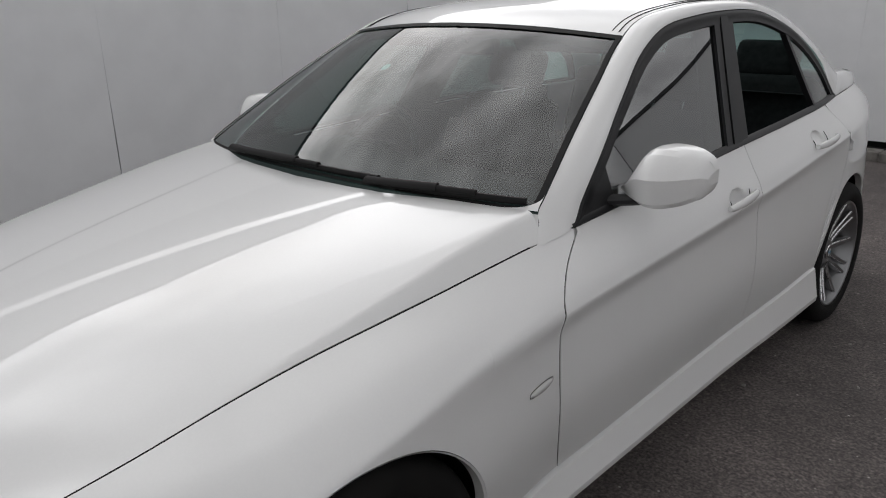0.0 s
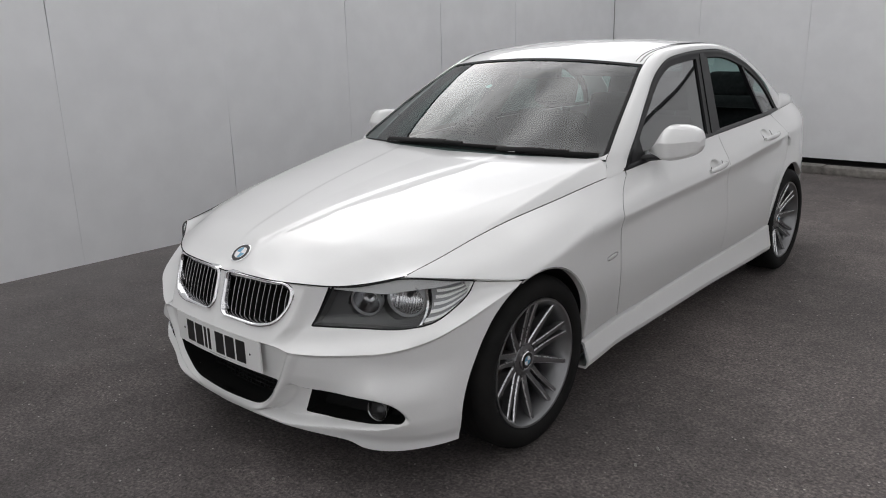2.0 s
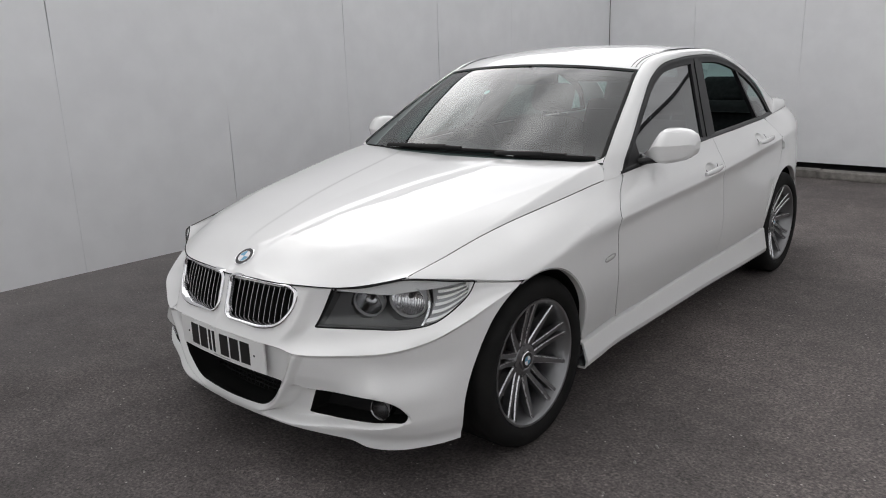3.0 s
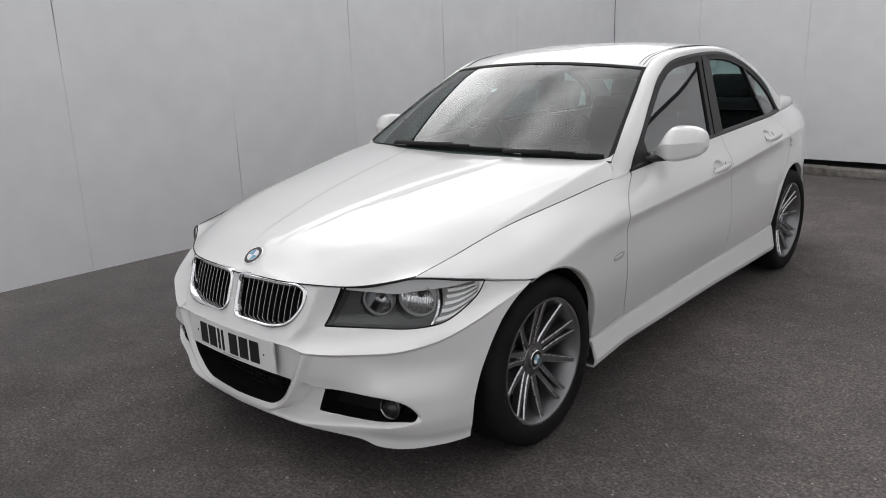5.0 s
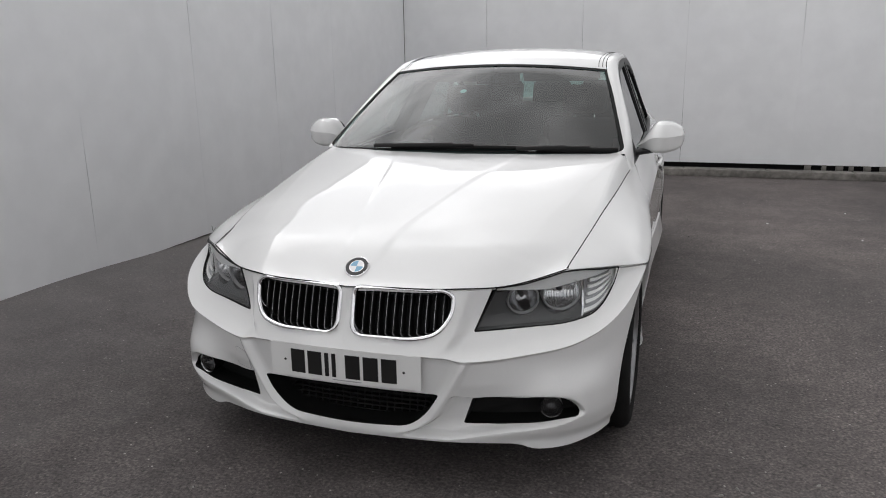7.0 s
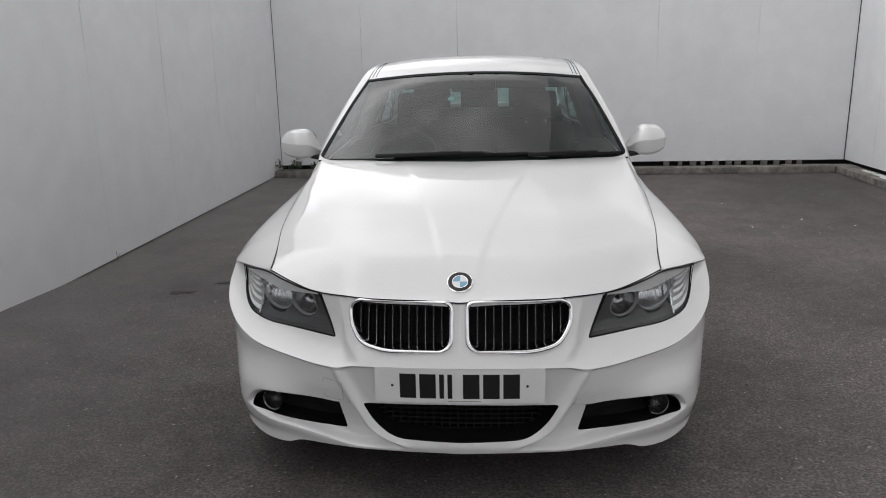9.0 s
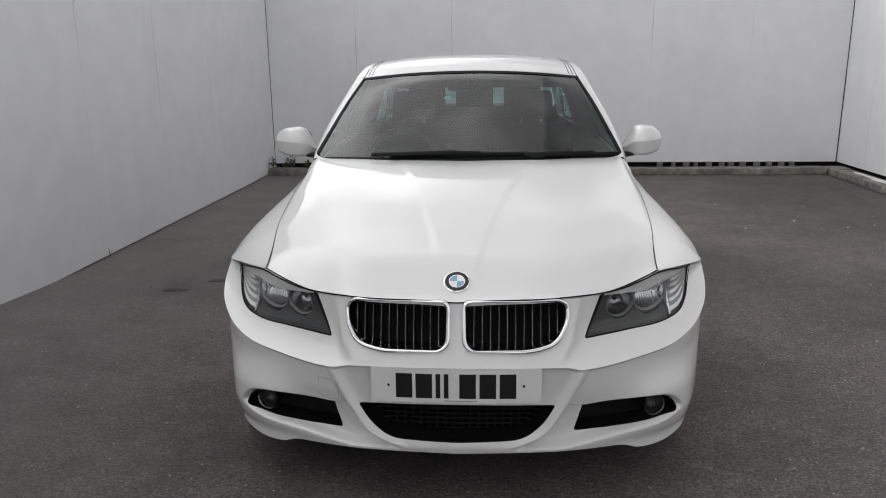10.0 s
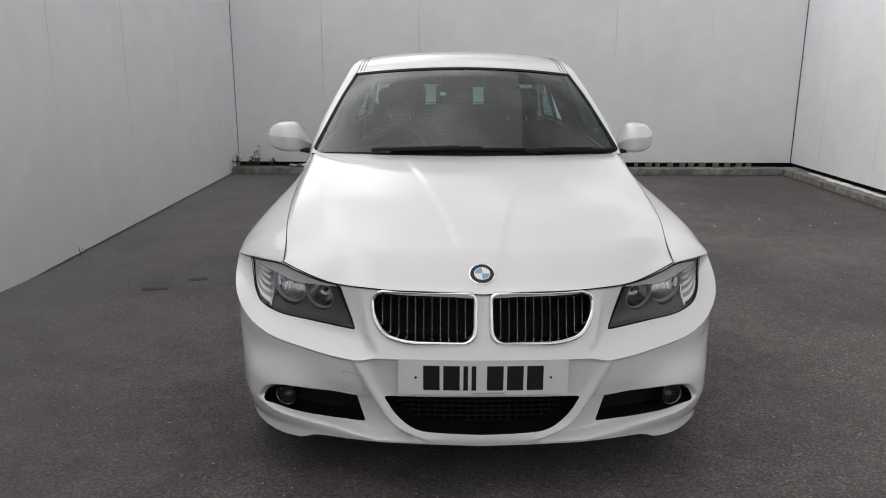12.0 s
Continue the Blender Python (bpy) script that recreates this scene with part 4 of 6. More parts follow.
# roof
roof_t = np.linspace(0.40, 0.83, 40)
R0 = edge_a(roof_t)
rows = []
for k, e in zip(np.linspace(0, 1, 40), R0):
    u = np.linspace(-1, 1, 41)
    bow = 0.07 * max(0, 1 - k * 5) - 0.03 * max(0, (k - 0.8) * 5)
    rows.append(np.stack([u * (e[0] - 0.004), e[1] - bow * (1 - u**2), e[2] + (0.036 + 0.002 * math.sin(math.pi * k)) * (1 - abs(u) ** 2.4)], -1))
roof = np.array(rows)
sheet("roof", roof, PAINT, car, 1, 0.012, (0, 0, 1), angle=50)
for side in (1, -1):
    # a moulding lies in the ditch between roof panel and side, with a dark joint on either side
    for out_at, in_at, radius in ((0.970, 0.988, 0.0019), (0.935, 0.968, 0.0016)):
        line = []
        for k in range(1, 39):
            u = out_at + (in_at - out_at) * k / 39
            j0 = int((u + 1) / 2 * 40)
            b = (u + 1) / 2 * 40 - j0
            line.append(roof[k, j0] * (1 - b) + roof[k, j0 + 1] * b + np.array([0, 0, 0.0004]))
        tube("roof_ditch", line, radius, SEAL, car, side=side, sides=6)
lining = roof[:, 1:-1] - np.array([0, 0, 0.045])
sheet("headliner", lining, HEADLINER, car, 1, 0.0, (0, 0, -1))
# rear window
rows = []
for k, e in zip(np.linspace(0, 1, 20), edge_a(np.linspace(0.83, 1.0, 20))):
    u = np.linspace(-1, 1, 25)
    rows.append(np.stack([u * (e[0] - 0.006), e[1] + 0.05 * (1 - u**2) * (0.6 + 0.4 * k), e[2] + 0.034 * (1 - u**2) * (1 - 0.5 * k)], -1))
rear_pane = sheet("rear_window", np.array(rows), DARK_GLASS, car, 1, 0.0, (0, 1, 1))
rear_pane.visible_shadow = False
# boot lid and tail
bl = []
for v in np.linspace(0, 1, 16):
    u = np.linspace(-1, 1, 25)
    y = 3.02 + 0.62 * v
    bl.append(np.stack([u * (0.608 - 0.150 * v**2.2), y + 0.05 * (1 - u**2), 1.070 + 0.014 * (1 - u**2) - 0.036 * v], -1))
sheet("boot_lid", np.array(bl), PAINT, car, 1, 0.012, (0, 0, 1), angle=50)
tail = []
for z in np.linspace(0.24, 1.03, 26):
    u = np.linspace(-1, 1, 41)
    half = 0.46 + 0.10 * float(step(1.07, 0.8, z)) + 0.04 * float(step(0.8, 0.5, z))
    yb = 3.68 + 0.09 * float(step(1.0, 0.55, z)) - 0.05 * float(step(0.4, 0.24, z))
    tail.append(np.stack([u * (half + 0.02), yb - 0.10 * abs(u) ** 3.0, np.full(41, z)], -1))
sheet("rear_bumper", np.array(tail), PAINT, car, 1, 0.0, (0, 1, 0), angle=50)
for side in (1, -1):
    tl = [[(0.32 * (1 - k) + 0.50 * k + 0.03, 3.77 - 0.10 * k**2 - 0.02, z) for k in np.linspace(0, 1, 8)] for z in np.linspace(0.78, 0.93, 6)]
    sheet("tail_lamp", np.array(tl), TAIL_RED, car, side, 0.02, (0, 1, 0))
# underside
under = np.array([[(x, y, 0.21 + (0.03 if abs(y - 1.4) > 1.6 else 0)) for x in np.linspace(-0.55, 0.55, 8)] for y in np.linspace(-0.52, 3.5, 30)])
sheet("underbody", under, BLACK, car, 1, 0.0, (0, 0, -1))
firewall = np.array([[(x, 0.62 + 0.0 * z, z) for x in np.linspace(-0.69, 0.69, 8)] for z in np.linspace(0.22, 0.87, 6)])
sheet("bulkhead", firewall, BLACK, car, 1, 0.0, (0, -1, 0))


# ---- side windows: trim, pillars and panes ----
cap_x = smooth_curve((0.6, 0.600), (1.31, 0.606), (1.9, 0.612), (2.4, 0.590), (2.95, 0.52))
out_t = np.linspace(0.0, 1.0, 220)
out_line = edge_b(out_t)


def roofline(y):
    return np.interp(y, out_line[:, 1], out_line[:, 2])


def cabin_side(y, z, inset=0.0):
    y, z = np.broadcast_arrays(np.asarray(y, float), np.asarray(z, float))
    b = belt_z(y)
    x = belt_x(y) + (z - b) / (1.335 - b) * (cap_x(y) - belt_x(y))
    return np.stack([x - inset, y, z], -1)


def window_patch(front, rear, inset, lo, hi, n=24, m=16):
    """A patch of the window plane between two slanting lines; front and rear are (y at the belt, y at the top)."""
    v, a = np.linspace(0, 1, m), np.linspace(0, 1, n)
    y = (front[0] + (front[1] - front[0]) * v)[None] * (1 - a)[:, None] + (rear[0] + (rear[1] - rear[0]) * v)[None] * a[:, None]
    z0, z1 = belt_z(y) + lo, np.maximum(roofline(y) - hi, belt_z(y) + lo + 0.001)
    return cabin_side(y, z0 + (z1 - z0) * v, inset)


for side in (1, -1):
    # black rubber and trim round the window opening
    t = np.linspace(0.0, 1.0, 90)
    o = edge_b(t)
    d = np.gradient(o[:, 1:], axis=0)
    d /= np.linalg.norm(d, axis=1, keepdims=True)
    inw = np.stack([d[:, 1], -d[:, 0]], 1)
    strip = []
    for w_in, lift in ((0.0, -0.006), (0.004, 0.004), (0.016, 0.005), (0.022, 0.001), (0.040, 0.0), (0.046, -0.012)):
        yz = o[:, 1:] + inw * w_in
        p = cabin_side(yz[:, 0], np.maximum(yz[:, 1], belt_z(yz[:, 0]) + 0.004), -lift)
        strip.append(p)
    sheet("window_trim", np.stack(strip, 1), GLOSS_BLACK, car, side, 0.0, (1, 0, 0.4), angle=60)
    ys = np.linspace(0.74, 2.87, 60)
    low = np.stack([cabin_side(ys, belt_z(ys) + a, -b) for a, b in ((-0.003, -0.004), (0.002, 0.005), (0.012, 0.004), (0.018, -0.006))], 1)
    sheet("belt_moulding", low, GLOSS_BLACK, car, side, 0.0, (1, 0, 0.3), angle=60)
    for name, f, r, ins in (("door_frame", (1.585, 1.745), (1.625, 1.785), 0.000), ("centre_pillar", (1.63, 1.79), (1.69, 1.84), -0.004), ("door_frame", (1.695, 1.845), (1.745, 1.885), 0.000), ("quarter_bar", (2.475, 2.345), (2.505, 2.375), 0.002)):
        sheet(name, window_patch(f, r, ins, 0.008, 0.012, 6, 16), GLOSS_BLACK, car, side, 0.02, (1, 0, 0.4))
    # mirror triangle
    tri = window_patch((0.745, 0.80), (0.93, 0.93), 0.001, 0.004, 0.0, 12, 8)
    sheet("mirror_triangle", tri, BLACK, car, side, 0.0, (1, 0, 0.4))
    p = sheet("front_side_pane", window_patch((0.80, 0.80), (1.60, 1.76), 0.010, 0.004, 0.012, 30, 14), SIDE_GLASS, car, side, 0.0, (1, 0, 0.4))
    p.visible_shadow = False
    p = sheet("quarter_pane", window_patch((2.495, 2.365), (2.865, 2.80), 0.008, 0.004, 0.012, 16, 14), DARK_GLASS, car, side, 0.0, (1, 0, 0.4))
    p.visible_shadow = False
    if side < 0:  # the other rear window is wound down
        p = sheet("rear_side_pane", window_patch((1.73, 1.87), (2.485, 2.36), 0.010, 0.004, 0.012, 24, 14), SIDE_GLASS, car, side, 0.0, (1, 0, 0.4))
        p.visible_shadow = False

# ---- door handles, indicators, mirrors ----
LENS_GREY = shader("clear_lamp_cover", (0.50, 0.50, 0.49), 0.15, coat=1.0)
for side in (1, -1):
    for hy, hz in HANDLES:
        u = np.linspace(0, 1, 36)
        ys = hy - 0.012 + 0.215 * u
        zs = hz + 0.004 + 0.014 * u + 0.004 * np.sin(math.pi * u)
        base = flank(ys, zs * 0 + hz - 0.03)
        lift = 0.022 * np.sin(math.pi * np.clip(u, 0.015, 0.985)) ** 0.4 - 0.004
        rings = []
        for k in range(36):
            full_k = math.sin(math.pi * min(max(u[k], 0.02), 0.98)) ** 0.35
            h, wd = 0.0150 * (0.3 + 0.7 * full_k), 0.008
            rings.append([(base[k] + lift[k] + wd * math.cos(a) * (1 if math.cos(a) > 0 else 1.2), ys[k], zs[k] + h * math.sin(a)) for a in np.linspace(0, 2 * math.pi, 14, endpoint=False)])
        v = np.array(rings).reshape(-1, 3) * [side, 1, 1]
        f = grid_faces(36, 14, True) + [tuple(range(14)), tuple(range(35 * 14, 36 * 14))[::-1]]
        if side > 0:
            f = [q[::-1] for q in f]
        handle = mesh_object("door_handle", v, f, PAINT, car)
        # dark shut lines at both ends of the grip
        for ya, yb, zo in ((hy - 0.002, hy + 0.010, 0.022), (hy + 0.128, hy + 0.150, 0.036)):
            w3 = np.linspace(0, 1, 8)
            yy, zz = ya + (yb - ya) * w3 + 0.006 * np.sin(math.pi * w3), hz - 0.004 + (zo + 0.004) * w3
            tube("shut_line", on_flank(yy, zz, -0.0035), 0.0012, SEAL, handle, side=side, sides=6, up=(1, 0, 0))
    # black tube added as the shade in the gap ahead of the front door
    zz = np.linspace(0.31, 0.875, 50)
    tube("door_gap_shade", on_flank(gap_front(zz), zz, 0.0035), 0.0030, SEAL, car, side=side, sides=6, up=(1, 0, 0))
    # side repeater on the fender
    u = np.linspace(0, 1, 20)
    yy = 0.472 + 0.094 * u
    rows, rim_r = [], []
    for k in range(20):
        full_k = math.sin(math.pi * min(max(u[k], 0.012), 0.988)) ** 0.42
        zc, h = 0.594 + 0.005 * u[k], 0.0095 * full_k
        arc = np.linspace(-1.5707, 1.5707, 9)
        x = flank(yy[k], zc + h * np.sin(arc))
        rows.append([(x[i] + 0.009 * math.cos(a) ** 0.6 * full_k - 0.0005, yy[k], zc + h * math.sin(a)) for i, a in enumerate(arc)])
    edge_r = [(float(flank(0.519 + 0.048 * math.cos(a), 0.596)) + 0.0006, 0.519 + 0.048 * math.cos(a), 0.5965 + 0.0026 * math.cos(a) + 0.0100 * math.copysign(abs(math.sin(a)) ** 0.55, math.sin(a))) for a in np.linspace(0, 2 * math.pi, 40, endpoint=False)]
    rep_lamp = sheet("side_repeater", np.array(rows), LENS_GREY, car, side, 0.0, (1, 0, 0), "small clear side repeater lamp")
    tube("repeater_gasket", edge_r, 0.0009, LAMP_DARK, rep_lamp, closed=True, side=side, sides=6, up=(1, 0, 0))
    # mirror: rounded shell, dark foot, glass
    stations = smooth_curve((0.0, 0.758, 0.963, 0.953, 0.957, 0.960, 0.985), (0.10, 0.785, 0.988, 0.943, 0.972, 0.932, 1.005), (0.2, 0.812, 1.025, 0.934, 0.992, 0.908, 1.022), (0.3, 0.835, 1.060, 0.928, 1.001, 0.894, 1.03), (0.45, 0.870, 1.076, 0.926, 1.004, 0.885, 1.03), (0.65, 0.913, 1.072, 0.932, 1.006, 0.902, 1.042), (0.82, 0.945, 1.058, 0.944, 1.009, 0.930, 1.05), (0.94, 0.965, 1.040, 0.961, 1.010, 0.960, 1.052), (1.0, 0.973, 1.020, 0.985, 1.003, 0.992, 1.050))
    nu = 44
    loft = []
    for x, zt, zb, zc, yf, yb in stations(1 - (1 - np.linspace(0, 1, nu)) ** 1.25):
        up, dn = zt - zc, zc - zb
        loft.append([(x, yb, zb + 0.14 * dn), (x, yf + 0.075 * (yb - yf) / 0.14, zb), (x, yf + 0.035 * (yb - yf) / 0.14, zb + 0.03 * dn), (x, yf + 0.016 * (yb - yf) / 0.14, zb + 0.20 * dn), (x, yf + 0.006, zb + 0.6 * dn), (x, yf, zc), (x, yf + 0.008, zc + 0.30 * up), (x, yf + 0.019, zc + 0.58 * up), (x, yf + 0.034, zc + 0.80 * up), (x, yf + 0.055, zc + 0.94 * up), (x, yf + 0.60 * (yb - yf), zt), (x, yb, zt - 0.05 * up)])
    nv = 12
    v = np.array(loft).reshape(-1, 3)
    v[:, 0] = 0.758 + (v[:, 0] - 0.758) * (1.0 if side > 0 else 1.14)
    v = v * [side, 1, 1]
    f = grid_faces(nu, nv, True) + [tuple(range(nv)), tuple(range((nu - 1) * nv, nu * nv))[::-1]]
    bm = bmesh.new()
    vs = [bm.verts.new(q) for q in v]
    for q in f:
        bm.faces.new([vs[i] for i in q])
    shell = part("wing_mirror", bm, PAINT, car, angle=17)
    foot = tube("mirror_foot", [(0.752, 0.92, 0.930), (0.780, 0.93, 0.933), (0.81, 0.945, 0.936), (0.84, 0.96, 0.940)], 0.026, BLACK, shell, flat=0.55, side=side)
    back = lathe("mirror_glass", [(0.0, 1.030), (0.05, 1.030), (0.058, 1.026)], REFLECTOR, shell, axis="y", centre=(0, 0, 0), n=32)
    back.matrix_basis = Matrix.Translation((0.895 * side, 0.010, 1.001)) @ Matrix.Diagonal((1.35, 1, 1.05, 1))
    rimv = np.array([[(0.893 + 0.074 * math.cos(a) * k, 1.030 + 0.012 * (k > 0.99), 1.002 + 0.068 * math.sin(a) * k) for a in np.linspace(0, 2 * math.pi, 40)] for k in (1.0, 0.93)])
    sheet("mirror_rim", rimv, BLACK, shell, side, 0.0, (0, 1, 0))

# ---- kidney grilles ----
for s in (1, -1):
    out = KIDNEY * np.array([s, 1.0])
    if s < 0:
        out = out[::-1]
    c = out.mean(0)
    path = nose_at(out[:, 0], out[:, 1], 0.0)
    cc = path.mean(0)
    shrink = lambda g, o: np.array([[p[0] + (cc[0] - p[0]) / max(np.linalg.norm((p - cc)[[0, 2]]), 1e-6) * g, p[1] - o, p[2] + (cc[2] - p[2]) / max(np.linalg.norm((p - cc)[[0, 2]]), 1e-6) * g] for p in path])
    rings = np.stack([shrink(g, o) for g, o in ((-0.003, -0.010), (-0.0035, 0.003), (-0.001, 0.0085), (0.005, 0.0105), (0.010, 0.008), (0.0125, 0.002), (0.013, -0.03))], 0)
    k = len(path)
    v = rings.reshape(-1, 3)
    bm = bmesh.new()
    vs = [bm.verts.new(q) for q in v]
    for q in grid_faces(7, k, True):
        bm.faces.new([vs[i] for i in q])
    ring = part("kidney_grille", bm, CHROME, car, "chrome-framed grille with upright slats", angle=60)
    # dark well behind
    well = np.stack([shrink(0.004, -0.028), shrink(0.012, -0.06)], 0)
    v = np.concatenate([well.reshape(-1, 3), [cc + np.array([0, 0.065, 0])]])
    mesh_object("grille_well", v, grid_faces(2, k, True) + [(k + i, k + (i + 1) % k, 2 * k) for i in range(k)], SEAL, ring)
    inner_o = shrink(0.016, 0.0)
    xs = np.linspace(inner_o[:, 0].min() + 0.020, inner_o[:, 0].max() - 0.020, 11)
    for x in xs:
        cross = []
        for i in range(k):
            p, q = inner_o[i], inner_o[(i + 1) % k]
            if (p[0] - x) * (q[0] - x) <= 0 and abs(p[0] - q[0]) > 1e-9:
                w = (x - p[0]) / (q[0] - p[0])
                cross.append(p[2] + (q[2] - p[2]) * w)
        if len(cross) < 2:
            continue
        z0, z1 = min(cross) - 0.004, max(cross) + 0.001
        zz = np.linspace(z0, z1, 9)
        pth = nose_at(np.full(9, x), zz, -0.012)
        pth[:, 1] += 0.008 * np.linspace(-1, 1, 9) ** 2
        v, f = sweep(pth, [(0.0008, -0.0011), (0.0016, 0.0), (0.0008, 0.0011), (-0.001, 0.0011), (-0.001, -0.0011)], up=(0, -1, 0))
        mesh_object("slat", v, f, DARK_CHROME, ring, angle=70)
        pth2 = pth + np.array([0, 0.014, 0])
        v, f = sweep(pth2, [(0.013, -0.0030), (0.013, 0.0030), (-0.018, 0.0030), (-0.018, -0.0030)], up=(0, -1, 0))
        mesh_object("slat_blade", v, f, SEAL, ring)

# ---- headlights ----
EYELID = shader("satin_lamp_strip", (0.62, 0.62, 0.62), 0.3)
FIELD = shader("indicator_silver", (0.30, 0.30, 0.31), 0.3, metal=0.5)
lamp_low = smooth_curve((0.0, 0.401, 0.551), (0.35, 0.55, 0.552), (0.66, 0.69, 0.560), (0.82, 0.755, 0.587), (0.93, 0.787, 0.642), (1.0, 0.800, 0.693))
lamp_top = smooth_curve((0.0, 0.459, 0.681), (0.25, 0.535, 0.686), (0.45, 0.60, 0.702), (0.60, 0.654, 0.714), (0.82, 0.738, 0.704), (1.0, 0.797, 0.694))


def lamp_grid(n, rows, out, t0=0.0, t1=1.0, r0=0.0, r1=1.0):
    t = np.linspace(t0, t1, n)
    lo, hi = lamp_low(t), lamp_top(t)
    w = np.linspace(r0, r1, rows)
    p = lo[:, None] * (1 - w)[None, :, None] + hi[:, None] * w[None, :, None]
    return nose_at(p[..., 0], p[..., 1], out)


LAMPS = ((0.526, 0.624, 0.050), (0.636, 0.633, 0.062))
for side in (1, -1):
    lens = sheet("headlight", lamp_grid(50, 20, -0.003), LENS, car, side, 0.0, (0.3, -1, 0.3), "clear headlight with dark bezel and two round lamps")
    lens.visible_shadow = False
    # bezel with round holes for the lamps
    g = lamp_grid(140, 60, -0.034)
    hole = np.zeros(g.shape[:2], bool)
    for cx, cz, r in LAMPS:
        hole |= (g[..., 0] - cx) ** 2 + (g[..., 2] - cz) ** 2 < (r * 0.97) ** 2
    fc = [f for f in grid_faces(140, 60) if not any(hole[k // 60, k % 60] for k in f)]
    v = g.reshape(-1, 3) * [side, 1, 1]
    mesh_object("bezel", v, fc, LAMP_DARK, lens)
    back_g = lamp_grid(30, 12, -0.115)
    sheet("lamp_case", back_g, LAMP_DARK, lens, side, 0.0, (0.3, -1, 0.3))
    for r0 in (0.0, 1.0):
        a = lamp_grid(50, 2, -0.004, 0.0, 1.0, r0, r0 + 1e-4)[:, :1]
        b = lamp_grid(50, 2, -0.117, 0.0, 1.0, r0, r0 + 1e-4)[:, :1]
        sheet("lamp_wall", np.concatenate([a, b], 1), LAMP_DARK, lens, side, 0.0, None)
    sheet("lamp_wall", np.stack([lamp_grid(2, 16, -0.004)[0], lamp_grid(2, 16, -0.117)[0]], 0), LAMP_DARK, lens, side, 0.0, None)
    # satin strip along the lamp's upper edge, widest over the outer lamp, and the dark joint round the whole lamp
    t = np.linspace(0.01, 0.985, 60)
    brow = smooth_curve((0.0, 0.93), (0.25, 0.85), (0.5, 0.72), (0.66, 0.74), (0.85, 0.84), (1.0, 0.93))(t)
    lo, hi = lamp_low(t), lamp_top(t)
    w = brow[:, None] + (1.0 - brow)[:, None] * np.linspace(0, 1, 6)
    p = lo[:, None] * (1 - w)[..., None] + hi[:, None] * w[..., None]
    sheet("eyelid", nose_at(p[..., 0], p[..., 1], -0.007), EYELID, lens, side, 0.010, (0.3, -1, 0.3), "satin grey strip")
    t = np.linspace(0, 1, 50)
    lo, hi = lamp_low(t), lamp_top(t)
    edge = np.concatenate([nose_at(lo[:, 0], lo[:, 1], -0.001), nose_at(hi[::-1, 0], hi[::-1, 1], -0.001), nose_at(np.linspace(hi[0, 0], lo[0, 0], 10)[1:-1], np.linspace(hi[0, 1], lo[0, 1], 10)[1:-1], -0.001)])
    tube("lamp_gasket", edge, 0.0027, SEAL, lens, closed=True, side=side, sides=6, up=(0.3, -1, 0.3))
    for cx, cz, r in LAMPS:
        cy = float(nose_at(cx, cz, -0.034)[1])
        holder = Matrix.Translation((cx * side, cy, cz)) @ Matrix.Rotation(radians(24 * side), 4, "Z") @ Matrix.Rotation(radians(12), 4, "X")
        ring = lathe("lamp_ring", [(r * 0.93, 0.03), (r * 0.94, 0.002), (r * 0.97, -0.003), (r * 1.02, -0.003), (r * 1.06, 0.006), (r * 1.06, 0.03)], LAMP_GREY, lens, n=48, axis="y")
        ring.matrix_basis = holder
        bowl = lathe("lamp_bowl", [(r * 0.95, 0.004), (r * 0.88, 0.022), (r * 0.70, 0.042), (r * 0.40, 0.055), (0.0, 0.058)], FLUTED if r > 0.05 else DARK_CHROME, lens, n=48, axis="y")
        bowl.matrix_basis = holder
        cap = lathe("bulb_cap", [(0.0, 0.026), (r * 0.12, 0.028), (r * 0.16, 0.034), (r * 0.16, 0.056)], LAMP_DARK, lens, n=24, axis="y")
        cap.matrix_basis = holder
    # indicator: clear ribs with dark grooves between them, behind a bright slanting edge
    sheet("indicator_field", lamp_grid(24, 16, -0.026, 0.70, 0.99, 0.02, 0.80), FIELD, lens, side, 0.004, (0.5, -1, 0.2))
    for k in range(5):
        r0 = 0.06 + 0.150 * k
        bar = lamp_grid(16, 4, -0.014, 0.705 + 0.012 * k, 0.96 - 0.01 * k, r0, r0 + 0.070)
        sheet("indicator_rib", bar, INDICATOR, lens, side, 0.010, (0.5, -1, 0.2))
    sheet("indicator_edge", lamp_grid(3, 20, -0.012, 0.690, 0.703, 0.02, 0.76), REFLECTOR, lens, side, 0.012, (0.3, -1, 0.2))
    sheet("indicator_edge", lamp_grid(3, 20, -0.010, 0.93, 0.975, 0.06, 0.84), INDICATOR, lens, side, 0.008, (0.3, -1, 0.2))

# ---- lower openings: meshes, fog lamps ----
def backing(outline, depth, name, out=0.0):
    """A dark funnel behind an opening in the front bumper."""
    p = nose_at(outline[:, 0], outline[:, 1], -0.012)
    q = p + np.array([0, depth, 0])
    k = len(p)
    v = np.concatenate([p, q, [q.mean(0)]])
    return mesh_object(name, v, grid_faces(2, k, True) + [(k + i, k + (i + 1) % k, 2 * k) for i in range(k)], SEAL, bumper)


backing(INTAKE, 0.14, "intake_duct")
